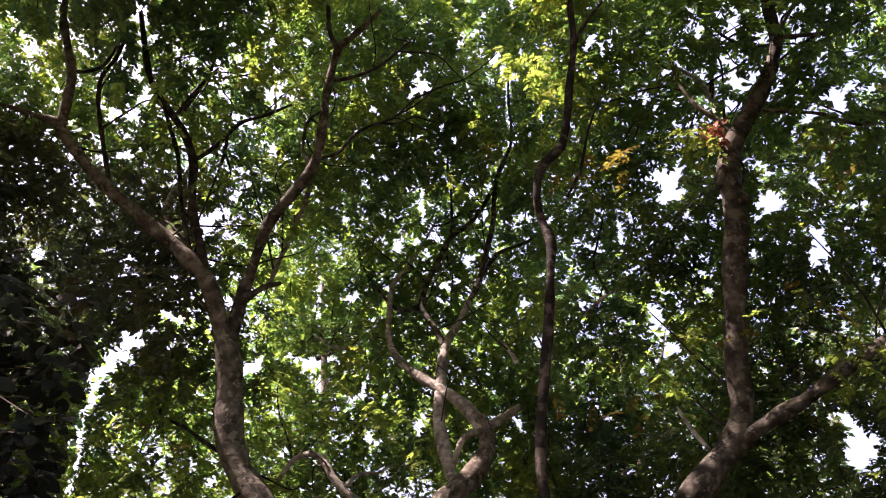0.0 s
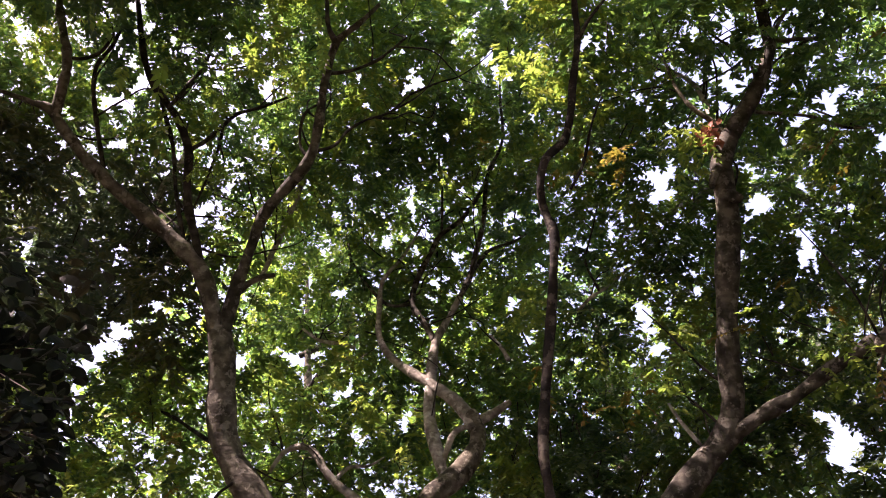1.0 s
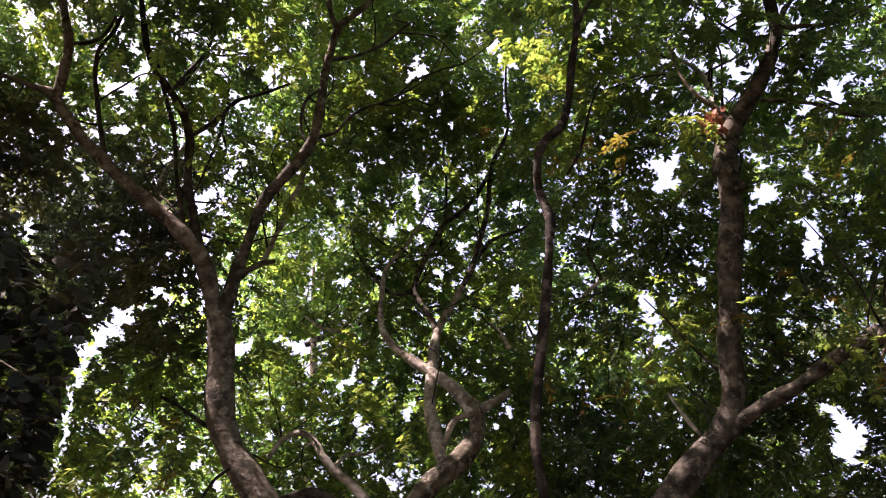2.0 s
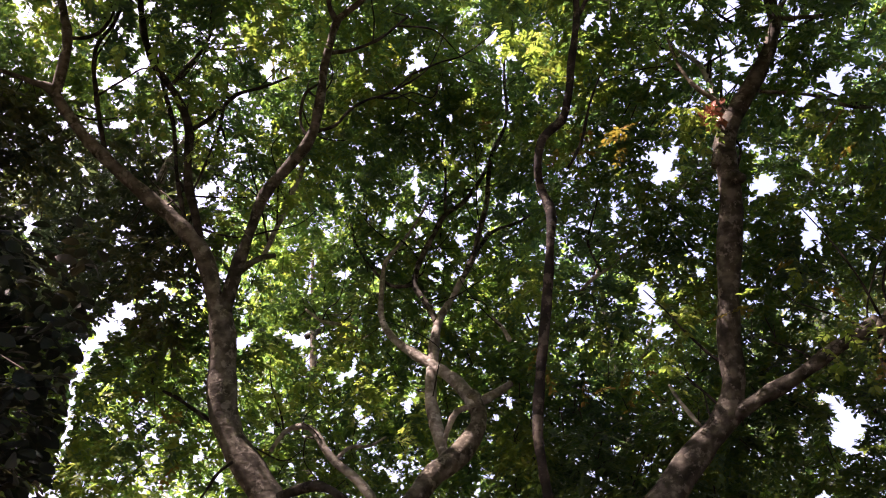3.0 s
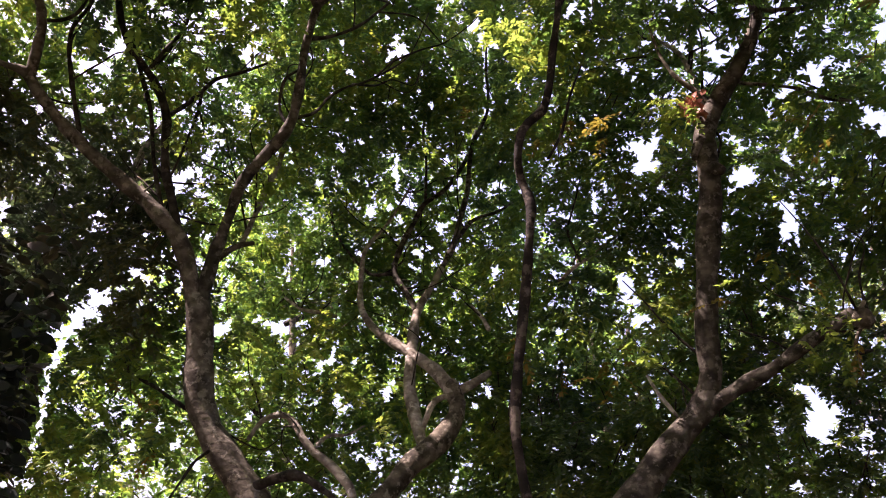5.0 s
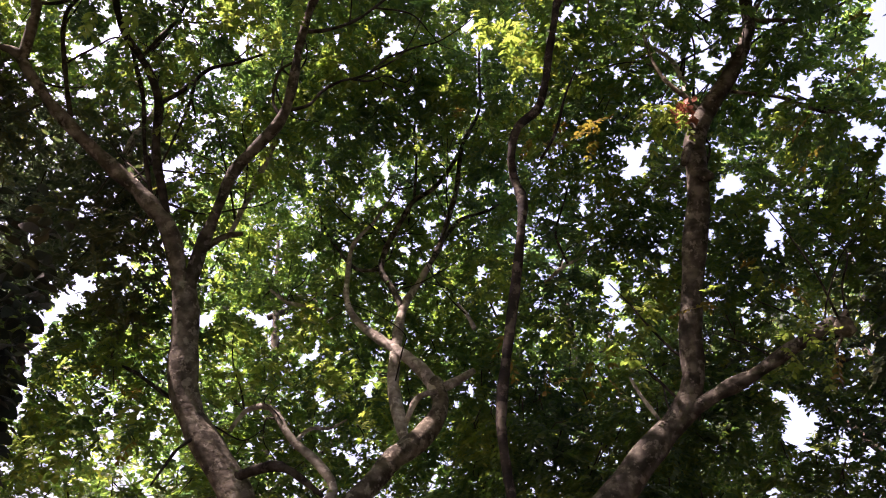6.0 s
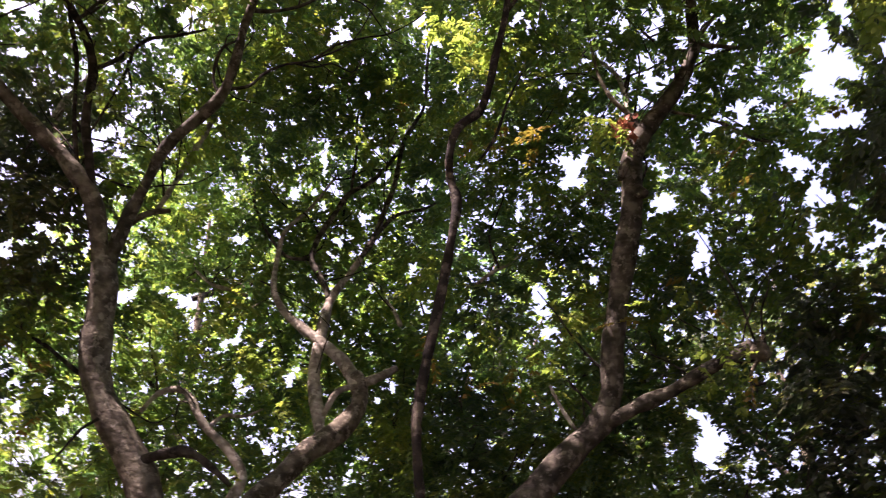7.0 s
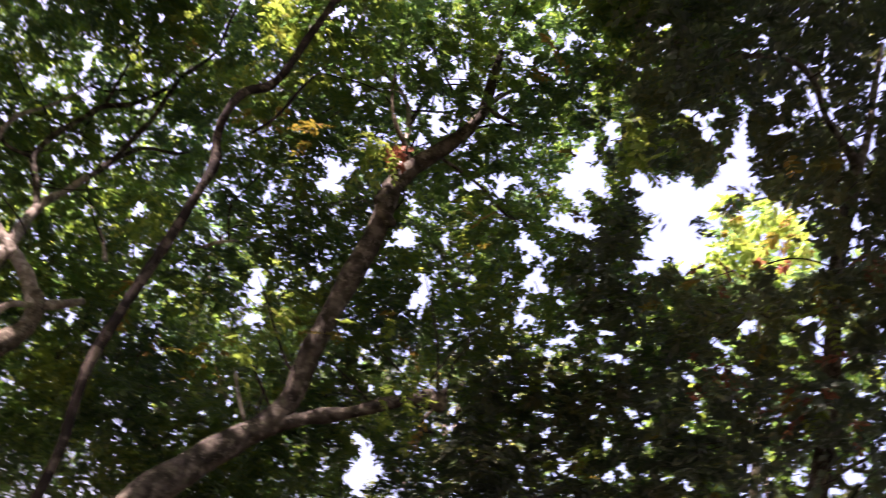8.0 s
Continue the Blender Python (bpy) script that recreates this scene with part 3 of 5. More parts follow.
def leaf_sprays(rng, foot, way, size, pairs, leaflet, slim=0.36, droop=0.5):
    """Feathered leaves: leaflets in pairs along a drooping midrib. Gives base, way, normal, length, width of each leaflet and the midribs."""
    n = len(foot)
    flat = unit(np.cross(way, (0, 0, 1.0)) + rng.normal(0, 0.25, (n, 3)))
    out_ = []
    k = 2 * pairs + 1
    s = np.concatenate([np.repeat(np.linspace(0.22, 0.94, pairs), 2), [1.0]])
    sign = np.concatenate([np.tile([1.0, -1.0], pairs), [0.0]])
    s = s[None] + rng.normal(0, 0.02, (n, k))
    base = foot[:, None] + way[:, None] * (size[:, None, None] * s[..., None])
    base[..., 2] -= droop * size[:, None] * s ** 2
    lean = unit(way[:, None] * (0.55 + (sign == 0)[None, :, None]) + flat[:, None] * sign[None, :, None] + rng.normal(0, 0.2, (n, k, 3)) + np.array((0, 0, -0.45)))
    normal = unit(np.array((0, 0, 1.0)) + rng.normal(0, 0.35, (n, k, 3)) + 0.4 * way[:, None])
    length = leaflet * size[:, None] / size.mean() * rng.uniform(0.7, 1.2, (n, k)) * (1 - 0.25 * np.abs(s - 0.55))
    width = length * slim * rng.uniform(0.8, 1.2, (n, k))
    tip = foot + way * size[:, None]
    tip[:, 2] -= droop * size
    mid = foot + way * size[:, None] * 0.5
    mid[:, 2] -= droop * size * 0.25
    return (base.reshape(-1, 3), lean.reshape(-1, 3), normal.reshape(-1, 3), length.ravel(), width.ravel()), (foot, mid, tip)


def ribs(lines, radius):
    """Thin three-sided stems through rows of points."""
    pts = np.stack(lines, 1)
    n, k = pts.shape[:2]
    ring = np.array([(1, 0, 0), (-0.5, 0.6, 0.6), (-0.5, -0.6, -0.6)])
    fade = np.linspace(1, 0.45, k)[None, :, None, None]
    v = pts[:, :, None] + ring[None, None] * radius[:, None, None, None] * fade
    t = []
    for i in range(k - 1):
        for j in range(3):
            a, b = 3 * i + j, 3 * i + (j + 1) % 3
            t += [(a, b, b + 3), (a, b + 3, a + 3)]
    t = np.array(t)[None] + 3 * k * np.arange(n)[:, None, None]
    return v.reshape(-1, 3), t.reshape(-1, 3)


def clump_sprays(rng, centre, per, spread):
    """Feet and directions of the leaves that crowd round twig ends."""
    n = len(centre)
    way = rng.normal(0, 1, (n, per, 3))
    way[..., 2] = way[..., 2] * 0.55 + 0.1
    way = unit(way)
    foot = centre[:, None] + way * rng.uniform(0, spread, (n, per, 1))
    return foot.reshape(-1, 3), way.reshape(-1, 3)


def crown(parent, rng, centres, per, spread, size, pairs, leaflet, material, slim=0.36, singles=0, name="crown", limb_points=None, bare=0.03, field=OPEN_NEAR, fine=0.16):
    """Foliage of one tree: the leaves nearest to the path one by one, the rest as one mass; twigs that bear it."""
    foot, way = clump_sprays(rng, centres, per, spread)
    sizes = size * rng.uniform(0.7, 1.25, len(foot))
    (base, lean, normal, length, width), lines = leaf_sprays(rng, foot, way, sizes, pairs, leaflet, slim)
    k = 2 * pairs + 1
    keep = clear_of_openings(base + lean * length[:, None] * 0.5, rng.uniform(0.7, 1.15, len(base)), field)
    keep &= ~(before_limb(base + lean * length[:, None] * 0.5) & (np.repeat(rng.uniform(0, 1, len(foot)), k) > bare))
    keep &= ~in_sunbeam(base + lean * length[:, None] * 0.5)
    whole = keep.reshape(-1, k).mean(1)
    keep &= np.repeat(whole > 0.35, k)
    single = np.zeros(len(foot), bool)
    if singles:
        rank = np.where(whole > 0.95, np.linalg.norm(foot - VIEW_POINT, axis=1), 1e9)
        single[np.argsort(rank)[:singles]] = True
    mass = keep & ~np.repeat(single, k)
    full = mass & (rng.uniform(0, 1, len(mass)) < fine)
    rest = mass & ~full
    v1, t1 = blades(base[full], lean[full], normal[full], length[full], width[full])
    v3, t3 = kites(base[rest], lean[rest], normal[rest], length[rest], width[rest] * 1.15)
    v1, t1 = np.vstack([v1, v3]), np.vstack([t1, t3 + len(v1)])
    ok = (whole > 0.85) & ~single & (rng.uniform(0, 1, len(foot)) < 0.5)
    v2, t2 = ribs([c[ok] for c in lines], np.full(ok.sum(), 0.0035))
    child(name, mesh_from(name, np.vstack([v1, v2]), np.vstack([t1, t2 + len(v1)]), material), parent, kind="stuff")
    for i in np.nonzero(single)[0]:
        q = slice(i * k, (i + 1) * k)
        at = Vector(foot[i])
        va, ta = blades(base[q] - foot[i], lean[q], normal[q], length[q], width[q])
        vb, tb = ribs([c[i:i + 1] - foot[i] for c in lines], np.full(1, 0.0035))
        leaf = child("leaf", mesh_from("leaf", np.vstack([va, vb]), np.vstack([ta, tb + len(va)]), material), parent)
        leaf.matrix_world = Matrix.Translation(at)
    if limb_points is not None:
        near = np.array([limb_points[np.argmin(((limb_points - c) ** 2).sum(1))] for c in centres])
        gap = np.linalg.norm(near - centres, axis=1)
        far = gap > 0.9
        near[far] = centres[far] + unit(near[far] - centres[far]) * rng.uniform(0.15, 0.5, (far.sum(), 1))
        bend = (near + centres) / 2 + rng.normal(0, 0.09, centres.shape)
        bend[:, 2] -= 0.05
        clear = clear_of_openings(bend, np.full(len(bend), 1.0), field) & clear_of_openings(centres, np.full(len(bend), 1.0), field)
        v, t = ribs([near[clear], bend[clear], centres[clear]], 0.006 + 0.004 * np.minimum(gap[clear], 1.3))
        child("fine_twig", mesh_from("fine_twig", v, t, TWIG), parent, kind="stuff")


def scatter(rng, count, az, el, r, deep):
    """Twig ends spread evenly over a stretch of the canopy, at uneven depth behind the line r."""
    k = np.arange(count) + rng.uniform(0, 1)
    a = az[0] + (az[1] - az[0]) * ((k * 0.7548776662 + rng.normal(0, 0.006, count)) % 1)
    s = ((k * 0.5698402910) + rng.normal(0, 0.006, count)) % 1
    e = np.degrees(np.arcsin(math.sin(radians(el[0])) + (math.sin(radians(el[1])) - math.sin(radians(el[0]))) * s))
    d = np.interp(a, *zip(*r))
    wave = np.array([noise.noise(Vector((x * 0.12, y * 0.12, 0))) for x, y in zip(a, e)])
    d = d + deep * np.clip(rng.uniform(0, 1, count) + 0.9 * wave, 0, 1.3)
    p = from_bearing(a, e, d)
    return p[p[:, 2] > 1.2]


def limb(parent, name, points, material, seed, bared=True):
    r = points[0][3]
    line = smooth_line(points, max(0.05, min(0.16, r * 1.2)))
    if bared:
        note_limb(line)
    v, t = tube(line, 16 if r > 0.1 else 10 if r > 0.04 else 7, 0.3 if r > 0.05 else 0.34, seed)
    child(name, mesh_from(name, v, t, material, True), parent)
    return line[:, :3]


def accent(parent, name, az, el, r, count, material, leaflet=0.085, pairs=6, reach=0.3, label=""):
    """A few leaves of another colour on a tree, each a leaf of its own."""
    g_ = np.random.default_rng(int(abs(az * 100 + el * 7)))
    count = 2 * count if material is LIME else count
    centre = from_bearing(np.array([az]), np.array([el]), np.array([r]))
    foot = centre + g_.normal(0, reach * 0.5, (count, 3))
    way = unit(g_.normal(0, 1, (count, 3)) * (1, 1, 0.5))
    k = 2 * pairs + 1
    (base, lean, normal, length, width), lines = leaf_sprays(g_, foot, way, g_.uniform(0.18, 0.28, count), pairs, leaflet, 0.46)
    for i in range(count):
        q = slice(i * k, (i + 1) * k)
        va, ta = blades(base[q] - foot[i], lean[q], normal[q], length[q], width[q])
        vb, tb = ribs([c[i:i + 1] - foot[i] for c in lines], np.full(1, 0.0035))
        leaf = child(name, mesh_from(name, np.vstack([va, vb]), np.vstack([ta, tb + len(va)]), material), parent, label)
        leaf.matrix_world = Matrix.Translation(foot[i])


def side_twigs(parent, rng, line, count, material):
    """Thin crooked branches that leave the limbs and rise into the leaves."""
    picks = line[rng.integers(0, len(line), count)]
    for p in picks:
        if p[2] < 4:
            continue
        way = unit(rng.normal(0, 1, 3) * (1, 0.6, 0.5) + (0, 0.5, 0.8))
        points, r = [], rng.uniform(0.010, 0.020)
        for i in range(5):
            points.append((*p, r * (1 - 0.17 * i)))
            p = p + way * rng.uniform(0.22, 0.5)
            way = unit(way + rng.normal(0, 0.35, 3) + (0, 0, 0.1))
        limb(parent, "twig", points, material, float(points[0][0]))


# ---- ground ----
g = 60
ticks = np.sinh(np.linspace(-6.2, 6.2, g)) * 2
gx, gy = np.meshgrid(ticks, ticks)
gz = np.array([0.12 * noise.noise(Vector((x * 0.15, y * 0.15, 0))) if abs(x) + abs(y) < 80 else 0.0 for x, y in zip(gx.ravel(), gy.ravel())])
verts = np.stack([gx.ravel(), gy.ravel(), gz], 1)
cell = (np.arange(g - 1)[:, None] * g + np.arange(g - 1)[None]).ravel()
ground = new("ground", mesh_from("ground", verts, np.vstack([np.stack([cell, cell + 1, cell + g + 1], 1), np.stack([cell, cell + g + 1, cell + g], 1)]), m_soil, True))
tagged(ground, "brown forest floor strewn with dry leaf litter", "ground", kind="structure")

# ---- the trees ----
rng = np.random.default_rng(7)
left_tree = thing("tree", -1.51, 9.3, 0, "large many-limbed tree with mottled grey-brown bark and feathery leaves", "tree", "forest trees")
# one tree, its limbs toned lighter and darker as lit and shaded wood
left_line = np.vstack([
    limb(left_tree, "trunk", [(-1.51, 9.3, -0.2, 0.185), (-1.54, 9.3, 0.32, 0.178), (-1.61, 9.3, 1.44, 0.17), (-1.67, 9.3, 2.45, 0.164), (-1.85, 9.3, 3.1, 0.17), (-2.06, 9.3, 3.45, 0.167), (-2.43, 9.3, 3.93, 0.16), (-2.66, 9.3, 4.37, 0.152), (-2.75, 9.3, 4.9, 0.145), (-2.76, 9.2, 5.28, 0.14), (-2.84, 9.2, 5.59, 0.136)], BARK_TAN, 1),
    limb(left_tree, "limb", [(-2.83, 9.2, 5.42, 0.094), (-2.94, 9.1, 5.87, 0.1), (-3.1, 9, 6.27, 0.101), (-3.41, 8.9, 6.61, 0.094), (-3.78, 8.8, 6.91, 0.089), (-4.11, 8.6, 7.15, 0.08), (-4.43, 8.4, 7.42, 0.075), (-4.7, 8.2, 7.72, 0.069), (-4.89, 8.1, 7.99, 0.064), (-5.09, 8, 8.02, 0.037), (-5.41, 7.9, 8.1, 0.026), (-5.83, 7.8, 8.14, 0.016)], BARK_TAN, 2),
    limb(left_tree, "limb", [(-4.83, 8.1, 7.93, 0.066), (-4.78, 8, 8.22, 0.064), (-4.74, 7.9, 8.52, 0.06), (-4.82, 7.8, 8.91, 0.056), (-4.91, 7.7, 9.27, 0.048), (-4.86, 7.5, 9.71, 0.03)], BARK_TAN, 3),
    limb(left_tree, "branch", [(-4.76, 7.9, 8.61, 0.024), (-4.53, 7.9, 8.61, 0.024), (-4.29, 7.8, 8.65, 0.021), (-4.14, 7.7, 8.91, 0.016)], BARK_SHADED, 4),
    limb(left_tree, "branch", [(-4.25, 8.5, 7.27, 0.035), (-4.34, 8.4, 7.62, 0.032), (-4.44, 8.3, 8.04, 0.03), (-4.51, 8.2, 8.43, 0.027), (-4.47, 8.1, 8.7, 0.027), (-4.29, 8, 8.9, 0.025), (-4.17, 7.9, 9.19, 0.019)], BARK_SHADED, 5),
    limb(left_tree, "limb", [(-3.07, 9, 6.19, 0.053), (-3.19, 8.9, 6.67, 0.054), (-3.29, 8.8, 7, 0.051), (-3.33, 8.7, 7.34, 0.052), (-3.34, 8.6, 7.72, 0.052), (-3.49, 8.5, 8.11, 0.05), (-3.66, 8.4, 8.34, 0.05), (-3.81, 8.3, 8.52, 0.047), (-3.94, 8.2, 8.83, 0.045), (-4.02, 8.1, 9.19, 0.039), (-4.06, 7.9, 9.56, 0.028)], BARK_SHADED, 6),
    limb(left_tree, "branch", [(-3.21, 8.9, 6.37, 0.024), (-3.36, 8.9, 6.75, 0.027), (-3.48, 8.8, 7.24, 0.027), (-3.59, 8.7, 7.88, 0.028), (-3.74, 8.5, 8.37, 0.025), (-3.92, 8.4, 8.92, 0.023)], BARK_SHADED, 7),
    limb(left_tree, "branch", [(-3.33, 8.6, 7.74, 0.03), (-3.19, 8.7, 7.95, 0.028), (-3.04, 8.8, 8.25, 0.026), (-2.9, 8.9, 8.53, 0.023), (-2.62, 9, 8.72, 0.021), (-2.32, 9.1, 8.96, 0.015)], BARK_SHADED, 8),
    limb(left_tree, "branch", [(-3.03, 8.8, 8.27, 0.02), (-3.04, 8.8, 7.95, 0.02), (-3.1, 8.8, 7.61, 0.017), (-3.18, 8.8, 7.24, 0.014), (-3.3, 8.9, 6.98, 0.011)], BARK_SHADED, 9),
    limb(left_tree, "branch", [(-3.57, 8.4, 8.31, 0.025), (-3.44, 8.5, 8.73, 0.023), (-3.32, 8.6, 9.11, 0.02), (-3.28, 8.7, 9.76, 0.018), (-3.29, 8.7, 10.26, 0.012)], BARK_SHADED, 10),
    limb(left_tree, "branch", [(-3.6, 8.5, 8.42, 0.022), (-3.56, 8.7, 8.71, 0.023), (-3.48, 8.9, 9.25, 0.021), (-3.42, 9, 9.73, 0.018)], BARK_SHADED, 11),
    limb(left_tree, "limb", [(-3.4, 9.4, 6.71, 0.056), (-3.91, 9.6, 7.32, 0.064), (-4.07, 9.8, 7.75, 0.061), (-4.09, 10, 8.24, 0.05), (-4.01, 10.2, 8.69, 0.039), (-4.01, 10.4, 9.26, 0.03)], BARK_LIT, 12),
    limb(left_tree, "limb", [(-2.78, 9.2, 5.42, 0.083), (-2.71, 9.1, 5.93, 0.087), (-2.6, 9, 6.27, 0.072), (-2.48, 8.9, 6.63, 0.07), (-2.36, 8.8, 6.96, 0.07), (-2.13, 8.7, 7.22, 0.065), (-1.89, 8.6, 7.49, 0.065), (-1.77, 8.5, 7.77, 0.063), (-1.72, 8.4, 8.12, 0.055), (-1.69, 8.3, 8.47, 0.053), (-1.62, 8.2, 8.79, 0.05), (-1.52, 8.1, 9.07, 0.047), (-1.28, 8, 9.21, 0.036), (-1, 7.9, 9.47, 0.025)], BARK_BROWN, 13),
    limb(left_tree, "branch", [(-1.54, 8.1, 9.01, 0.036), (-1.64, 8, 9.21, 0.033), (-1.67, 7.9, 9.56, 0.025)], BARK_SHADED, 14),
    limb(left_tree, "branch", [(-1.83, 8.6, 7.56, 0.022), (-1.98, 8.6, 7.85, 0.019), (-1.94, 8.5, 8.2, 0.019), (-1.78, 8.5, 8.37, 0.014)], BARK_SHADED, 15),
    limb(left_tree, "branch", [(-1.76, 8.6, 7.72, 0.022), (-1.56, 8.7, 7.88, 0.02), (-1.42, 8.8, 8.18, 0.02), (-1.22, 8.9, 8.42, 0.017), (-0.91, 9, 8.63, 0.015), (-0.63, 9.1, 9.04, 0.012)], BARK_SHADED, 16),
    limb(left_tree, "branch", [(-1.65, 8.3, 8.69, 0.025), (-1.36, 8.3, 8.74, 0.022), (-1.03, 8.4, 9.01, 0.02), (-0.68, 8.4, 9.38, 0.017)], BARK_SHADED, 17),
    limb(left_tree, "limb", [(-2.53, 9.7, 6.55, 0.034), (-2.39, 9.9, 7.28, 0.045), (-2.34, 10.1, 7.75, 0.05), (-2.28, 10.3, 8.25, 0.045), (-2.2, 10.5, 8.87, 0.033)], BARK_LIT, 18),
    limb(left_tree, "stub", [(-2.66, 9.2, 6.1, 0.043), (-2.56, 9.2, 6.2, 0.038), (-2.43, 9.25, 6.31, 0.035), (-2.28, 9.3, 6.37, 0.027)], BARK, 19),
    limb(left_tree, "branch", [(-2.81, 9.4, 4.31, 0.023), (-3.14, 9.7, 4.55, 0.024), (-3.43, 9.9, 4.76, 0.022), (-3.79, 10.1, 4.95, 0.017)], BARK_SHADED, 20),
    limb(left_tree, "branch", [(-2.46, 9.2, 3.82, 0.022), (-2.55, 9, 3.65, 0.019), (-2.59, 8.8, 3.44, 0.016), (-2.64, 8.6, 3.2, 0.011)], BARK_SHADED, 21),
    limb(left_tree, "branch", [(-1.95, 9.2, 3.43, 0.057), (-1.66, 9, 3.49, 0.051), (-1.44, 8.9, 3.49, 0.046), (-1.19, 8.8, 3.34, 0.036), (-0.97, 8.7, 3.17, 0.022)], BARK_SHADED, 22),
    limb(left_tree, "limb", [(-1.55, 9.5, 2.68, 0.08), (-1.13, 9.7, 3.11, 0.069), (-0.98, 9.8, 3.46, 0.06), (-1.18, 9.9, 3.76, 0.057), (-1.46, 10, 4, 0.053), (-1.62, 10, 4.18, 0.048), (-1.75, 10.1, 4.39, 0.046), (-1.92, 10.1, 4.47, 0.041), (-2.15, 10.2, 4.42, 0.03), (-2.29, 10.2, 4.19, 0.024)], BARK_LIT, 23),
    limb(left_tree, "branch", [(-1.47, 10, 4.04, 0.026), (-1.34, 10.2, 4.24, 0.024), (-1.13, 10.4, 4.31, 0.017), (-0.94, 10.5, 4.45, 0.011)], BARK_LIT, 24),
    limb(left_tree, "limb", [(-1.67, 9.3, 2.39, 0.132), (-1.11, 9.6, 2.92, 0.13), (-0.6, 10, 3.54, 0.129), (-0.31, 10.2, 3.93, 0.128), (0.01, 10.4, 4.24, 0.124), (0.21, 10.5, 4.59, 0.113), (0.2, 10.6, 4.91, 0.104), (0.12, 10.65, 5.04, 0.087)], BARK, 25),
    limb(left_tree, "limb", [(0.21, 10.6, 4.82, 0.097), (-0.03, 10.8, 5.24, 0.092), (-0.33, 11, 5.54, 0.079), (-0.66, 11.2, 5.82, 0.069), (-0.98, 11.4, 6.14, 0.058), (-1.16, 11.5, 6.5, 0.046), (-1.18, 11.6, 7.05, 0.04), (-1.14, 11.7, 7.52, 0.031), (-0.83, 11.8, 8.02, 0.025), (-0.49, 11.9, 8.75, 0.018)], BARK_LIT, 26),
    limb(left_tree, "branch", [(0.2, 10.6, 4.91, 0.063), (0.45, 10.7, 5.08, 0.058), (0.65, 10.8, 5.25, 0.041)], BARK_LIT, 27),
    limb(left_tree, "limb", [(-0.18, 10.3, 4.06, 0.076), (-0.3, 10.6, 4.54, 0.079), (-0.4, 10.9, 5.08, 0.077), (-0.39, 11.1, 5.7, 0.074), (-0.33, 11.4, 6.36, 0.068), (-0.15, 11.5, 6.77, 0.053), (0.02, 11.5, 7.11, 0.047)], BARK_LIT, 28),
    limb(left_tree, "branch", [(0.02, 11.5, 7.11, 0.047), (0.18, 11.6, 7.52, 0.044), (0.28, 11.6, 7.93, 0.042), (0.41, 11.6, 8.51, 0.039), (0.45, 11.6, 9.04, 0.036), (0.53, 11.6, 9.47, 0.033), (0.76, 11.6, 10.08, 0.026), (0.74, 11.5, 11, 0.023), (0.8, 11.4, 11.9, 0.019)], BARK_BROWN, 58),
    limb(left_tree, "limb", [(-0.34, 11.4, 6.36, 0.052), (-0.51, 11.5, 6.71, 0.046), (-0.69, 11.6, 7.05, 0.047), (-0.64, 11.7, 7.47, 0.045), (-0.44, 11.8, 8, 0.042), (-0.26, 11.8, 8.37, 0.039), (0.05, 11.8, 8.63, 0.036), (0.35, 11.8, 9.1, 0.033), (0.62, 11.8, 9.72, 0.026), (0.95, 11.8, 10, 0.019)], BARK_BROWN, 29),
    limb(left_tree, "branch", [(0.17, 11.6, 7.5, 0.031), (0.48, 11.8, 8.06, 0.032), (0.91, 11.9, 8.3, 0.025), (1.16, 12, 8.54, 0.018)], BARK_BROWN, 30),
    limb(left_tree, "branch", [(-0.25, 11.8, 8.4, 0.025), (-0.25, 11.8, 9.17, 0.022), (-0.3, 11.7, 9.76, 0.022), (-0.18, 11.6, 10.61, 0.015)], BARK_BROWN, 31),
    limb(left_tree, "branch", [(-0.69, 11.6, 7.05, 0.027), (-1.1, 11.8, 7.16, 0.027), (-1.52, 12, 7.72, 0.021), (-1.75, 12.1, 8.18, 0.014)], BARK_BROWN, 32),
    limb(left_tree, "branch", [(-0.22, 10.5, 4.41, 0.034), (-0.08, 10.4, 4.72, 0.036), (0.16, 10.5, 4.86, 0.037)], BARK_LIT, 33),
    limb(left_tree, "branch", [(-1.56, 12, 6.52, 0.037), (-1.78, 12, 6.58, 0.034), (-2.12, 12.1, 6.69, 0.031), (-2.41, 12.2, 6.92, 0.021)], BARK_LIT, 34),
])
right_tree = thing("tree", 1.28, 8.8, 0, "leaning brown-barked tree with a low side limb and feathery leaves", "tree", "forest trees")
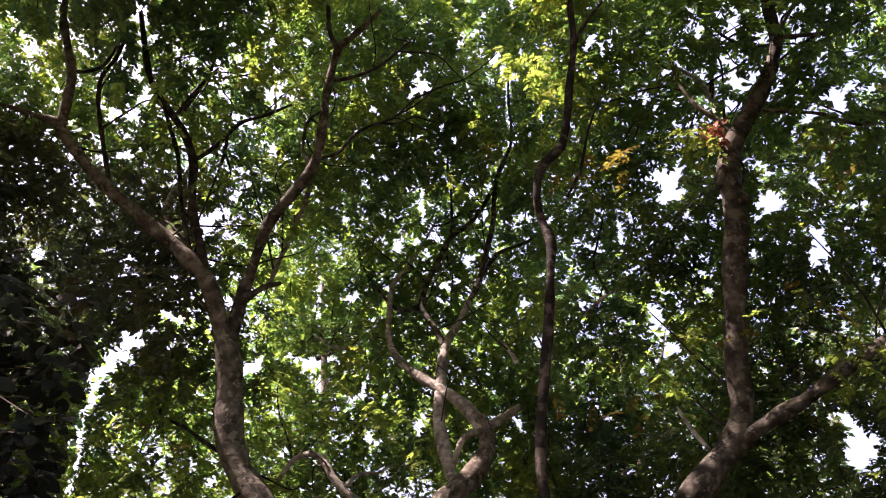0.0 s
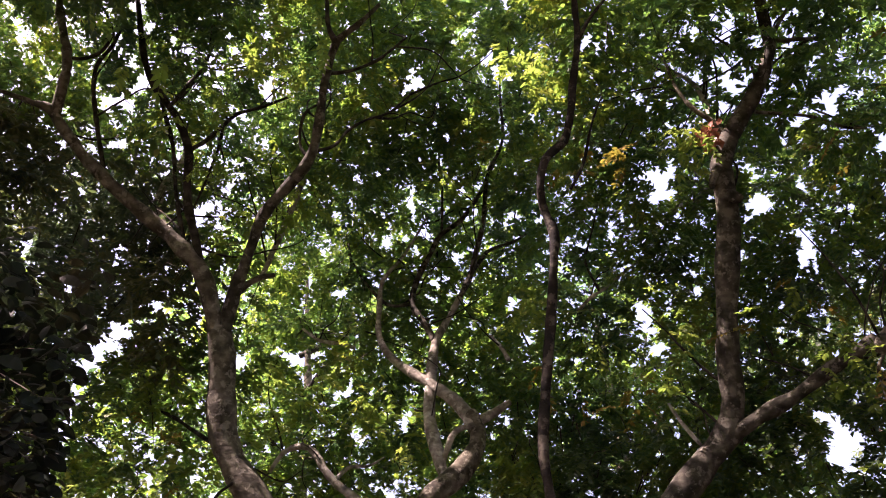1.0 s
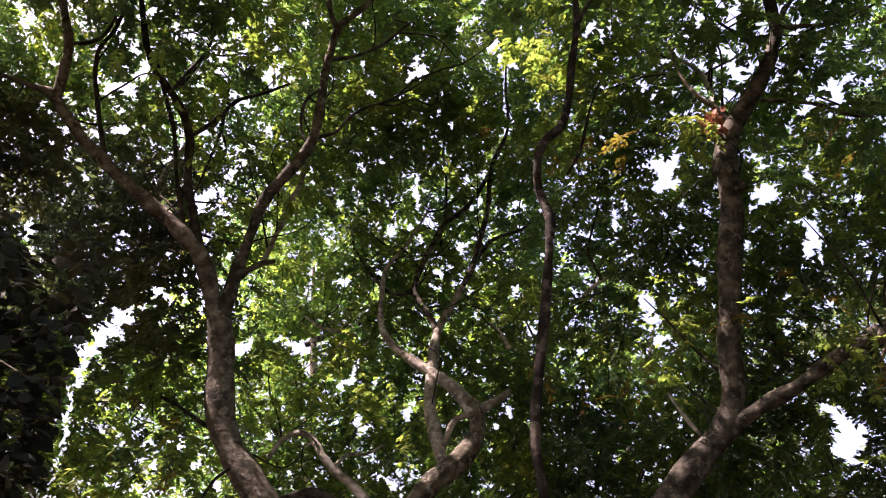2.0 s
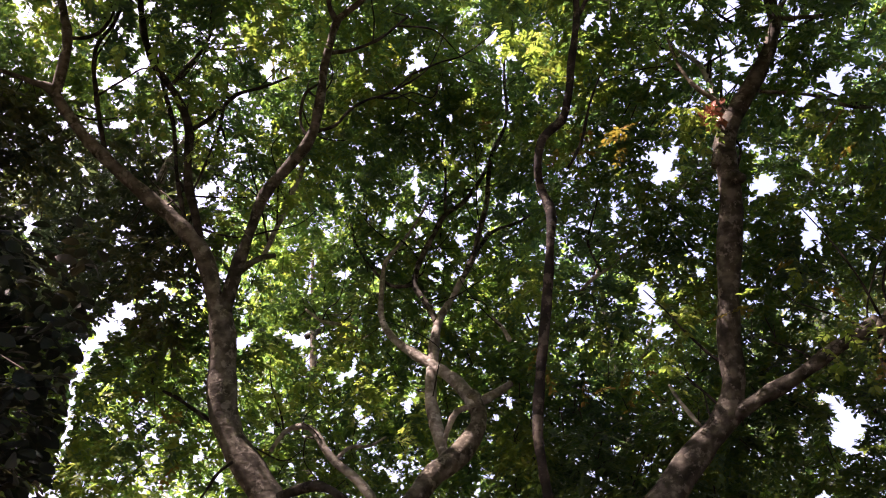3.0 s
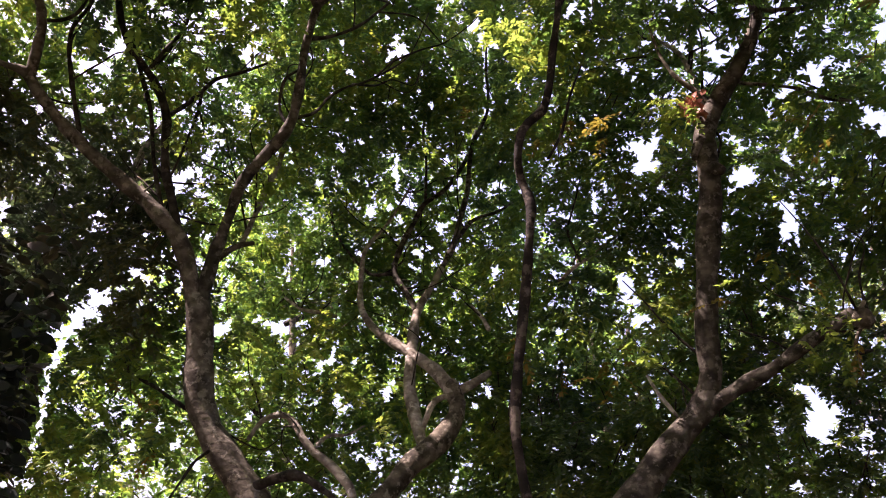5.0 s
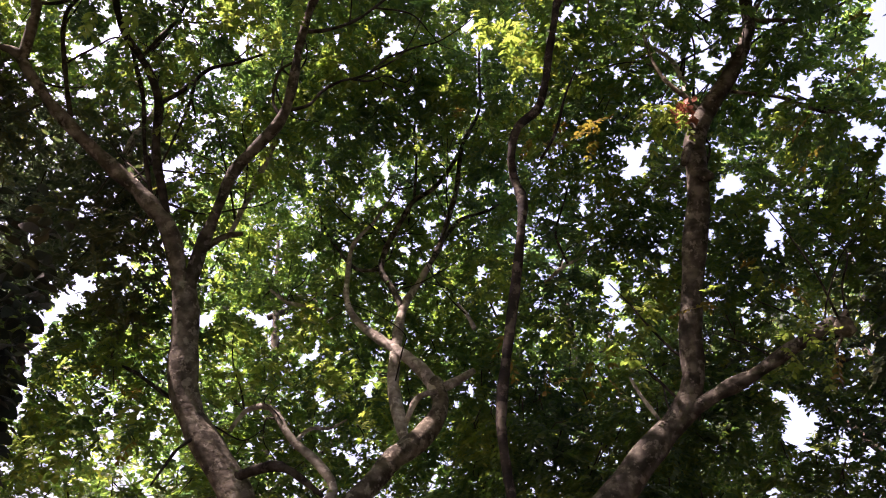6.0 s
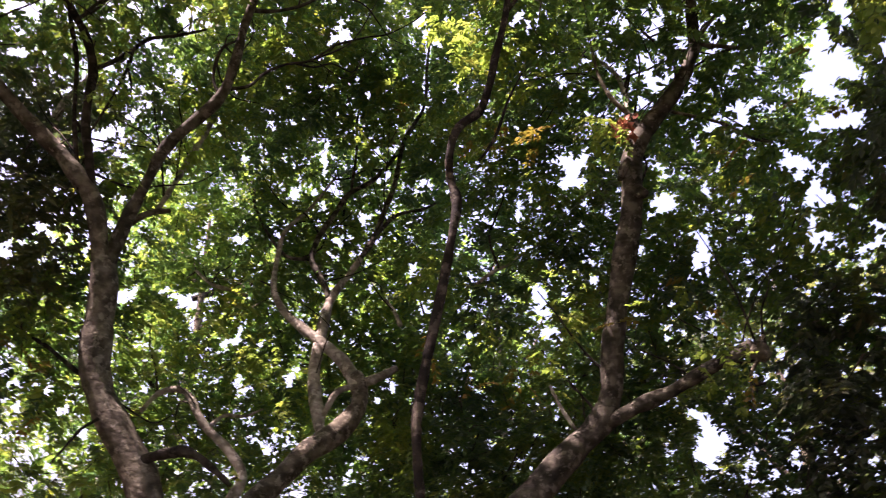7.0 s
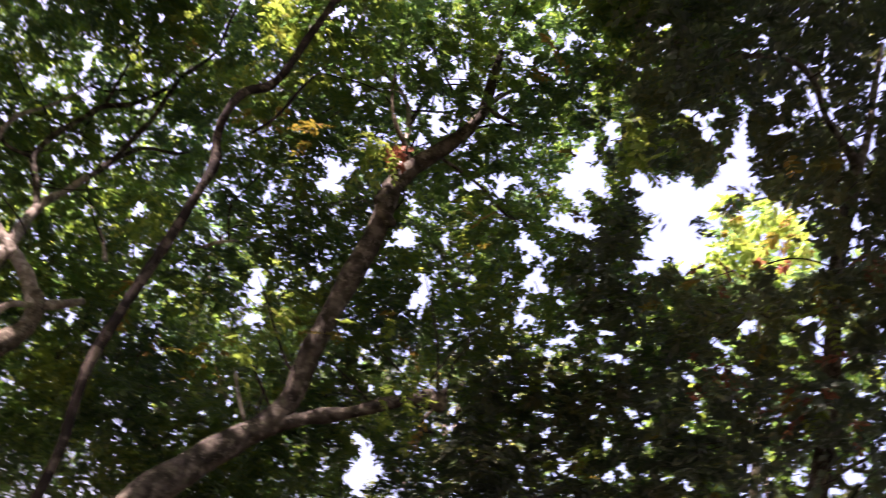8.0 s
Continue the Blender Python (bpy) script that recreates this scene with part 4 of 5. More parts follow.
right_line = np.vstack([
    limb(right_tree, "trunk", [(1.28, 8.8, -0.2, 0.171), (1.33, 8.8, 0.39, 0.168), (1.43, 8.8, 1.45, 0.165), (1.57, 8.8, 2.4, 0.165), (1.79, 8.8, 3.02, 0.163), (2.09, 8.8, 3.41, 0.159), (2.42, 8.8, 3.81, 0.152), (2.76, 8.8, 4.21, 0.139), (2.86, 8.7, 4.56, 0.124), (2.86, 8.6, 4.97, 0.125), (2.92, 8.4, 5.82, 0.126), (3, 8.2, 6.49, 0.127), (2.97, 8.1, 6.83, 0.127), (2.97, 8.1, 7.13, 0.119), (3.09, 8, 7.45, 0.112), (3.28, 7.9, 7.73, 0.103), (3.47, 7.8, 8.06, 0.09), (3.6, 7.7, 8.39, 0.084), (3.68, 7.7, 8.66, 0.08), (3.61, 7.6, 8.94, 0.064), (3.59, 7.5, 9.43, 0.042)], BARK_BROWN, 35),
    limb(right_tree, "limb", [(2.74, 8.8, 4.13, 0.085), (3.01, 8.6, 4.3, 0.089), (3.45, 8.4, 4.52, 0.079), (3.76, 8.2, 4.72, 0.073), (3.97, 8, 4.82, 0.072), (4.06, 7.95, 4.87, 0.086), (4.12, 7.9, 4.9, 0.081)], BARK_BROWN, 36),
    limb(right_tree, "branch", [(4.05, 8, 4.86, 0.036), (4.16, 7.9, 4.93, 0.031), (4.19, 7.8, 4.99, 0.022)], BARK_LIT, 37),
    limb(right_tree, "branch", [(3.67, 7.7, 8.65, 0.029), (3.96, 7.6, 8.58, 0.024), (4.3, 7.5, 8.55, 0.021), (4.76, 7.4, 8.75, 0.016)], BARK, 38),
    limb(right_tree, "branch", [(3.69, 7.7, 8.69, 0.026), (3.83, 7.6, 8.9, 0.024), (3.99, 7.5, 9.16, 0.019)], BARK, 39),
    limb(right_tree, "branch", [(3.08, 8, 7.47, 0.033), (2.95, 8, 7.67, 0.031), (2.73, 8, 7.89, 0.026), (2.58, 8, 8.18, 0.021), (2.48, 8, 8.65, 0.016)], BARK, 40),
    limb(right_tree, "branch", [(3.07, 8.1, 7.56, 0.037), (3.04, 8.3, 8.04, 0.038), (3.04, 8.5, 8.53, 0.037), (2.98, 8.7, 8.9, 0.029), (2.82, 8.9, 9.25, 0.018)], BARK_LIT, 41),
    limb(right_tree, "branch", [(3.4, 7.9, 7.75, 0.023), (3.71, 7.9, 7.72, 0.023), (4.03, 7.9, 7.68, 0.021), (4.38, 7.9, 7.53, 0.02), (4.64, 7.9, 7.51, 0.013)], BARK, 42),
    limb(right_tree, "branch", [(2.31, 9.2, 4.68, 0.018), (2.37, 9, 4.4, 0.02), (2.51, 8.9, 4.13, 0.019)], BARK_LIT, 43),
    limb(right_tree, "branch", [(1.55, 10.2, 6.29, 0.032), (1.69, 10, 6.38, 0.029), (1.9, 9.9, 6.49, 0.02), (2.18, 9.8, 6.7, 0.015), (2.51, 9.7, 6.88, 0.012)], BARK_LIT, 44),
    limb(right_tree, "branch", [(0.63, 10.4, 5.69, 0.029), (0.54, 10.5, 5.91, 0.027), (0.41, 10.6, 6.12, 0.015)], BARK_LIT, 45),
    limb(right_tree, "branch", [(3.48, 7.8, 8.06, 0.021), (3.48, 7.9, 8.48, 0.019), (3.47, 8, 8.92, 0.016)], BARK, 46),
    limb(right_tree, "stub", [(3, 8.1, 6.72, 0.1), (3.04, 8, 6.64, 0.074), (3.08, 7.95, 6.62, 0.044)], BARK_BROWN, 47),
    limb(right_tree, "stub", [(3, 8.1, 7.09, 0.077), (2.84, 8, 6.94, 0.055), (2.79, 8, 6.77, 0.03)], BARK_BROWN, 48),
    limb(right_tree, "gall", [(4.09, 7.9, 4.88, 0.09), (4.16, 7.88, 4.84, 0.112), (4.22, 7.86, 4.81, 0.102), (4.25, 7.85, 4.8, 0.058)], BARK, 49),
    limb(right_tree, "branch", [(4.17, 7.9, 4.79, 0.02), (4.06, 7.9, 4.58, 0.018), (4.06, 7.9, 4.41, 0.015), (4.06, 7.9, 4.21, 0.011)], BARK, 50),
])
slender_tree = thing("tree", 0.54, 6.2, 0, "slender dark crooked sapling stem among larger trees", "tree", "forest trees")
slender_line = np.vstack([
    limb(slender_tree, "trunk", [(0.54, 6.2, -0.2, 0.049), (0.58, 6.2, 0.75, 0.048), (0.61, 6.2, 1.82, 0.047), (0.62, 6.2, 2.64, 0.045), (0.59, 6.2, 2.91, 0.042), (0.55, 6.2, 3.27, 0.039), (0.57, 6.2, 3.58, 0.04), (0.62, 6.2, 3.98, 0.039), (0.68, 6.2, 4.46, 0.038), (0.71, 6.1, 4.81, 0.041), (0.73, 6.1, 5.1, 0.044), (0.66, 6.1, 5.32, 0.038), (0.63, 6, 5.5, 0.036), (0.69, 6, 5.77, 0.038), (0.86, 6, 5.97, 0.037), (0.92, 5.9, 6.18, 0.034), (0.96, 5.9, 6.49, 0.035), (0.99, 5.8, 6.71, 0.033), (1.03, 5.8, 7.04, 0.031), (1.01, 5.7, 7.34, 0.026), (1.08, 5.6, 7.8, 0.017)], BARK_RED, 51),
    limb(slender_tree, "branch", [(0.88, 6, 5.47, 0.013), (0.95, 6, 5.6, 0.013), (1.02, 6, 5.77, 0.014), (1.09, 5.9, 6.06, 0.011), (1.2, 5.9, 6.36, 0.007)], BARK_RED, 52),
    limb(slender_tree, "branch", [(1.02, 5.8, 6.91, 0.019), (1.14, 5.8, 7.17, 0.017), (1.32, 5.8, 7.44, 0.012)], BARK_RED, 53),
])
east_tree = thing("tree", 5.65, 4.8, 0, "brown forked tree with pale limbs beside a clearing", "tree", "forest trees")
east_line = np.vstack([
    limb(east_tree, "trunk", [(5.65, 4.8, -0.2, 0.091), (5.75, 4.8, 0.46, 0.079), (5.96, 4.8, 1.7, 0.082), (6.2, 4.8, 3.07, 0.085), (6.39, 4.8, 4.27, 0.084), (6.54, 4.8, 5.39, 0.084), (6.47, 4.7, 6.3, 0.08), (6.5, 4.7, 6.88, 0.082), (6.67, 4.7, 7.54, 0.081), (6.69, 4.6, 8.1, 0.082)], BARK_BROWN, 54, False),
    limb(east_tree, "limb", [(6.7, 4.6, 8.06, 0.063), (6.4, 4.6, 8.23, 0.044), (6.13, 4.6, 8.4, 0.039), (5.93, 4.6, 8.75, 0.037), (5.53, 4.6, 8.78, 0.034), (4.96, 4.7, 8.49, 0.028), (4.61, 4.8, 8.16, 0.018)], BARK_TAN, 55),
    limb(east_tree, "limb", [(6.68, 4.6, 8.05, 0.058), (6.72, 4.5, 8.42, 0.044), (6.67, 4.4, 8.9, 0.037), (6.71, 4.3, 9.72, 0.028)], BARK_TAN, 56),
    limb(east_tree, "branch", [(5.95, 4.6, 8.77, 0.025), (6.07, 4.6, 9.45, 0.023), (5.95, 4.6, 9.9, 0.018)], BARK, 57),
])

# keeps leaves from hiding the withered bunch in the camera's view
note_limb(np.array([(2.84, 7.90, 7.37, 0.13)]))
SHELL = [(-60, 9.6), (-30, 10.2), (-12, 11.5), (-6, 12.6), (2, 12.6), (6, 11.2), (14, 10.6), (30, 10.2), (60, 9.0)]
side_twigs(left_tree, rng, left_line, 75, BARK_SHADED)
side_twigs(right_tree, rng, right_line, 45, BARK_SHADED)
side_twigs(east_tree, rng, east_line, 20, BARK_SHADED)
twig_ends = scatter(rng, 1080, (-46, 5), (7, 53), SHELL, 3.2)
twig_ends = np.vstack([twig_ends, scatter(rng, 220, (-46, -20), (17, 33), [(-46, 10.6), (-20, 11.6)], 2.4)])
twig_ends = np.vstack([twig_ends, scatter(rng, 130, (-46, -4), (33, 53), [(-46, 9.8), (-4, 12)], 2.6)])
side, up = bearing(twig_ends)
twig_ends = twig_ends[~((side > -25) & (side < 0) & (up < 20) & (rng.uniform(0, 1, len(side)) < 0.3))]
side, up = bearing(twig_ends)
# this side of the crown gets the darker leaf, shade put into its colour
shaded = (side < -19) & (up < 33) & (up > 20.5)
crown(left_tree, rng, twig_ends[~shaded], 15, 0.23, 0.31, 7, 0.097, GREEN, 0.48, 280, limb_points=left_line)
crown(left_tree, rng, twig_ends[shaded], 15, 0.23, 0.31, 7, 0.097, DARK, 0.48, name="shade_tinted_crown", limb_points=left_line)
crown(right_tree, rng, scatter(rng, 920, (4, 46), (7, 54), SHELL, 3.0), 15, 0.23, 0.31, 7, 0.097, GREEN, 0.48, 280, limb_points=right_line)
crown(right_tree, rng, scatter(rng, 70, (3, 19), (9, 19), [(3, 11), (19, 11)], 2.5), 15, 0.23, 0.31, 7, 0.097, GREEN, 0.48, limb_points=right_line)
crown(east_tree, rng, scatter(rng, 90, (30, 46), (9, 24), [(30, 9.6), (46, 8.6)], 2.0), 12, 0.2, 0.3, 7, 0.11, DARK, 0.5, limb_points=east_line)
crown(right_tree, rng, scatter(rng, 34, (2, 15), (34, 47), [(2, 12), (15, 11)], 2.0), 15, 0.23, 0.31, 7, 0.097, GREEN, 0.48, limb_points=right_line)
crown(slender_tree, rng, scatter(rng, 10, (9, 19), (48.5, 56), [(0, 8.6), (20, 8.6)], 1.0), 8, 0.14, 0.32, 6, 0.115, DARK, 0.36, 60, limb_points=slender_line)
crown(east_tree, rng, scatter(rng, 600, (36, 76), (6, 58), [(30, 9.0), (60, 7.4), (80, 7.4)], 2.5), 12, 0.2, 0.3, 7, 0.1, DARK, 0.5, 280, limb_points=east_line)
crown(left_tree, rng, scatter(rng, 290, (-15, 7), (8, 46), [(-16, 13), (8, 13)], 2.6), 12, 0.24, 0.34, 6, 0.12, GREEN, 0.5, limb_points=left_line)
# darker leaves layered here in place of shade on the green crown
crown(right_tree, rng, scatter(rng, 60, (17, 33), (17, 34), [(17, 11.5), (34, 11)], 2.0), 12, 0.24, 0.34, 6, 0.11, DARK, 0.5, limb_points=right_line)
# clumps of the brighter leaf stand in for sunlit patches of the crowns
crown(left_tree, rng, scatter(rng, 70, (-44, 6), (9, 50), [(-46, 10.4), (-8, 12.6), (6, 12.6)], 2.2), 5, 0.2, 0.3, 6, 0.105, LIME, 0.5, name="sun_tinted_foliage", limb_points=left_line)
crown(right_tree, rng, scatter(rng, 45, (4, 44), (9, 50), [(4, 11.2), (44, 10.4)], 2.2), 5, 0.2, 0.3, 6, 0.105, LIME, 0.5, name="sun_tinted_foliage", limb_points=right_line)
crown(left_tree, rng, scatter(rng, 12, (-24, -11), (9, 19), [(-24, 10.4), (-11, 11)], 1.2), 6, 0.2, 0.3, 6, 0.113, LIME, 0.5, name="sun_tinted_foliage", limb_points=left_line)
crown(east_tree, rng, scatter(rng, 130, (43, 66), (24, 58), [(43, 10.6), (66, 10.2)], 1.6), 12, 0.24, 0.34, 6, 0.11, DARK, 0.5, limb_points=east_line)
# crowns added overhead, out of view, to block sun and skylight
crown(left_tree, rng, scatter(rng, 100, (-85, -18), (44, 62), [(-85, 12.5), (-18, 13.0)], 1.5), 10, 0.3, 0.45, 5, 0.17, GREEN, 0.5, fine=0.0)
crown(left_tree, rng, scatter(rng, 300, (-140, 10), (54, 86), [(-140, 9.0), (10, 10.5)], 2.0), 10, 0.3, 0.5, 5, 0.19, GREEN, 0.5, fine=0.0)
crown(right_tree, rng, scatter(rng, 290, (10, 140), (54, 86), [(10, 10.5), (140, 9.0)], 2.0), 10, 0.3, 0.5, 5, 0.19, GREEN, 0.5, fine=0.0)
crown(left_tree, rng, scatter(rng, 170, (-85, 8), (50, 68), [(-85, 9.2), (8, 10.0)], 1.6), 11, 0.3, 0.45, 5, 0.17, GREEN, 0.5, fine=0.0)
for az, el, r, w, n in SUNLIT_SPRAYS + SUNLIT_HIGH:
    accent(left_tree if az < 4 else right_tree if az < 34 else east_tree, "sun_tinted_leaf", az, el, r, n, LIME, reach=1.6 * w, label="leaves tinted bright green for sunlight")
accent(right_tree, "yellow_leaf", 12.8, 34.7, 9.4, 5, YELLOW, reach=0.14, label="yellowing leaves")
accent(slender_tree, "yellow_leaf", 9.3, 33.4, 8.8, 3, YELLOW, label="yellowing leaves")
accent(left_tree, "yellow_leaf", -19.1, 15.2, 10.4, 3, YELLOW, label="yellowing leaves")
accent(right_tree, "yellow_leaf", 5.6, 20.9, 9.8, 3, YELLOW, label="yellowing leaves")
accent(right_tree, "yellow_leaf", 11.7, 18.8, 9.6, 4, YELLOW, label="yellowing leaves")
accent(right_tree, "yellow_leaf", 25.1, 24.8, 9.4, 3, YELLOW, label="yellowing leaves")
accent(left_tree, "yellow_leaf", 2.6, 35.2, 11, 2, YELLOW, label="yellowing leaves")
accent(right_tree, "yellow_leaf", 9.7, 17.5, 9.8, 3, YELLOW, label="yellowing leaves")
accent(left_tree, "sun_tinted_leaf", -6.3, 17.9, 11.5, 5, LIME, label="leaves tinted bright green for sunlight")
accent(left_tree, "sun_tinted_leaf", -16.7, 40.6, 9.6, 5, LIME, label="leaves tinted bright green for sunlight")
accent(right_tree, "sun_tinted_leaf", 5.5, 25.2, 10.5, 4, LIME, label="leaves tinted bright green for sunlight")
accent(right_tree, "sun_tinted_leaf", 17.6, 34.7, 9.5, 5, LIME, label="leaves tinted bright green for sunlight")
accent(right_tree, "sun_tinted_leaf", 24.9, 20.3, 9, 3, LIME, label="leaves tinted bright green for sunlight")
accent(left_tree, "sun_tinted_leaf", -24.1, 12.1, 10.5, 7, LIME, label="leaves tinted bright green for sunlight")
accent(left_tree, "sun_tinted_leaf", -6.8, 11.9, 10.2, 4, LIME, label="leaves tinted bright green for sunlight")
accent(left_tree, "sun_tinted_leaf", 3.3, 15.1, 11.2, 5, LIME, label="leaves tinted bright green for sunlight")
accent(left_tree, "sun_tinted_leaf", 6.8, 41.6, 10.9, 5, LIME, label="leaves tinted bright green for sunlight")
accent(left_tree, "sun_tinted_leaf", 7.2, 39.4, 11, 4, LIME, label="leaves tinted bright green for sunlight")
accent(left_tree, "sun_tinted_leaf", -14.8, 19.9, 11.2, 3, LIME, label="leaves tinted bright green for sunlight")
accent(left_tree, "sun_tinted_leaf", -18.0, 28.6, 11, 4, LIME, label="leaves tinted bright green for sunlight")
accent(left_tree, "sun_tinted_leaf", -19.1, 32.8, 10.8, 4, LIME, label="leaves tinted bright green for sunlight")
accent(left_tree, "sun_tinted_leaf", -12.6, 31.3, 11, 4, LIME, label="leaves tinted bright green for sunlight")
accent(right_tree, "sun_tinted_leaf", 15.6, 22.3, 10.2, 5, LIME, label="leaves tinted bright green for sunlight")
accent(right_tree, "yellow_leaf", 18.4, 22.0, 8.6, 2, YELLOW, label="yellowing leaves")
accent(left_tree, "sun_tinted_leaf", -22.9, 10.6, 10.3, 5, LIME, label="leaves tinted bright green for sunlight")
accent(left_tree, "sun_tinted_leaf", -22.2, 17.5, 10.6, 4, LIME, label="leaves tinted bright green for sunlight")
accent(east_tree, "sun_tinted_leaf", 38.1, 39.4, 7.9, 6, LIME, label="leaves tinted bright green for sunlight")
accent(east_tree, "yellow_leaf", 38.7, 18.1, 8.8, 2, YELLOW, label="yellowing leaves")
accent(east_tree, "yellow_leaf", 45.9, 18.6, 8.6, 2, YELLOW, label="yellowing leaves")
accent(east_tree, "yellow_leaf", 52.1, 39.7, 7.4, 2, YELLOW, label="yellowing leaves")
accent(east_tree, "rusty_leaf", 45.9, 30.9, 10, 5, RUST, label="rust-coloured withered leaves")
accent(east_tree, "rusty_leaf", 55.5, 33.3, 8.2, 5, RUST, label="rust-coloured withered leaves")
accent(east_tree, "rusty_leaf", 49.7, 23.3, 8.8, 4, RUST, label="rust-coloured withered leaves")
accent(east_tree, "rusty_leaf", 45.3, 25.3, 8.9, 4, RUST, label="rust-coloured withered leaves")
accent(east_tree, "yellow_leaf", 47.8, 36.6, 10.2, 4, YELLOW, label="yellowing leaves")
accent(left_tree, "sun_tinted_leaf", -27.3, 37.5, 8.2, 1, LIME, label="leaves tinted bright green for sunlight")
accent(left_tree, "sun_tinted_leaf", -23.5, 39.7, 8.6, 1, LIME, label="leaves tinted bright green for sunlight")
accent(left_tree, "sun_tinted_leaf", -13.5, 42.1, 8.8, 1, LIME, label="leaves tinted bright green for sunlight")
accent(right_tree, "sun_tinted_leaf", 26.0, 17.7, 8.6, 2, LIME, label="leaves tinted bright green for sunlight")
accent(right_tree, "sun_tinted_leaf", 25.8, 13.3, 9.2, 1, LIME, label="leaves tinted bright green for sunlight")
accent(right_tree, "yellow_leaf", 27.8, 18.4, 8.8, 1, YELLOW, label="yellowing leaves")
accent(right_tree, "sun_tinted_leaf", 22.5, 24.2, 9.4, 2, LIME, label="leaves tinted bright green for sunlight")
accent(right_tree, "sun_tinted_leaf", 13.5, 19.1, 9.6, 3, LIME, label="leaves tinted bright green for sunlight")
accent(left_tree, "sun_tinted_leaf", -10.9, 17.4, 11, 3, LIME, label="leaves tinted bright green for sunlight")
accent(left_tree, "yellow_leaf", -20.3, 16.3, 10.2, 2, YELLOW, label="yellowing leaves")
accent(east_tree, "yellow_leaf", 51.8, 30.7, 8, 3, YELLOW, label="yellowing leaves")
accent(east_tree, "sun_tinted_leaf", 49.9, 30.0, 8.4, 3, LIME, label="leaves tinted bright green for sunlight")
accent(east_tree, "yellow_leaf", 49.4, 27.5, 8.2, 2, YELLOW, label="yellowing leaves")
accent(east_tree, "sun_tinted_leaf", 53.5, 30.2, 7.9, 2, LIME, label="leaves tinted bright green for sunlight")
accent(east_tree, "rusty_leaf", 51.7, 24.3, 8, 4, RUST, label="rust-coloured withered leaves")
accent(east_tree, "yellow_leaf", 52.3, 24.0, 8.1, 3, YELLOW, label="yellowing leaves")
accent(east_tree, "sun_tinted_leaf", 53.3, 22.7, 8.1, 2, LIME, label="leaves tinted bright green for sunlight")
accent(east_tree, "rusty_leaf", 47.3, 25.5, 8.3, 3, RUST, label="rust-coloured withered leaves")
accent(east_tree, "rusty_leaf", 56.6, 24.3, 7.8, 4, RUST, label="rust-coloured withered leaves")
accent(east_tree, "yellow_leaf", 41.3, 29.2, 8.4, 2, YELLOW, label="yellowing leaves")
accent(right_tree, "yellow_leaf", 29.9, 44.5, 9.2, 4, YELLOW, label="yellowing leaves")
accent(right_tree, "yellow_leaf", 33.9, 35.5, 9.4, 3, YELLOW, label="yellowing leaves")
accent(right_tree, "yellow_leaf", 29.8, 32.1, 9.2, 3, YELLOW, label="yellowing leaves")


def back_tree(x, y, height, girth, count, reach, label, material, lean=0.0):
    """A tree further back: stem, a few limbs and a broad crown."""
    t = thing("tree", x, y, 0, label, "tree", "forest trees")
    r = np.random.default_rng(int(abs(x * 31 + y * 17)))
    top = np.array((x + lean, y, height))
    stem = [(x, y, -0.2, girth), (x + lean * 0.2, y, height * 0.3, girth * 0.8), (x + lean * 0.5 + 0.3, y, height * 0.6, girth * 0.55), (*top, girth * 0.15)]
    pts = [limb(t, "trunk", stem, BARK, x)]
    for i in range(6):
        a, h = r.uniform(0, 6.28), r.uniform(0.3, 0.8)
        s = np.array((x + lean * h, y, height * h))
        e = s + np.array((math.cos(a), math.sin(a), 0.9)) * reach * r.uniform(0.5, 0.8)
        m = (s + e) / 2 + r.normal(0, 0.25, 3)
        pts.append(limb(t, "limb", [(*s, girth * 0.35), (*m, girth * 0.25), (*e, girth * 0.08)], BARK_SHADED, i + x))
    pts = np.vstack(pts)
    c = r.normal(0, 1, (count, 3))
    c = unit(c) * r.uniform(0.35, 1.0, (count, 1)) ** 0.6 * np.array((reach, reach, height * 0.45))
    c += np.array((x + lean * 0.6, y, height * 0.6))
    c = c[c[:, 2] > 1.5]
    crown(t, r, c, 7, 0.3, 0.5, 5, 0.2, material, 0.5, limb_points=pts, field=OPEN_FAR, fine=0.0)
    return t


back_tree(-9.5, 14.5, 9, 0.2, 230, 4.0, "tree with bright green crown behind the large tree", GREEN)
tall_tree = back_tree(-3.5, 18, 11, 0.22, 260, 4.6, "tall green tree standing further back in the wood", GREEN)
# unseen foliage added above the view to shade the leaves further back
crown(tall_tree, rng, scatter(rng, 50, (-62, 6), (46.5, 61), [(-62, 16.5), (6, 17.5)], 3.5), 9, 0.45, 0.6, 5, 0.27, GREEN, 0.5, name="shading_crown", field=OPEN_FAR, fine=0.0)
back_tree(3.0, 17, 10, 0.2, 220, 4.4, "green tree behind the slender stem", GREEN)
back_tree(9.0, 16, 10, 0.22, 230, 4.3, "dark green tree deeper in the wood", DARK)
back_tree(14.5, 12, 8.5, 0.2, 420, 4.2, "low dense dark tree below the clearing", DARK)
far_tree = back_tree(13.4, 11.6, 13.6, 0.16, 420, 2.7, "sunlit yellow-green tree beyond the clearing", GREEN)
accent(far_tree, "sun_tinted_leaf", 52.4, 34.3, 16, 10, LIME, label="leaves tinted bright green for sunlight", leaflet=0.17, reach=0.8)
accent(far_tree, "sun_tinted_leaf", 48.1, 34.2, 15.6, 12, LIME, label="leaves tinted bright green for sunlight", leaflet=0.17, reach=0.8)
accent(far_tree, "sun_tinted_leaf", 46.6, 33.6, 15.6, 8, LIME, label="leaves tinted bright green for sunlight", leaflet=0.17, reach=0.5)
accent(far_tree, "yellow_leaf", 48.8, 34.9, 15.6, 6, YELLOW, label="yellowing leaves", leaflet=0.17, reach=0.8)
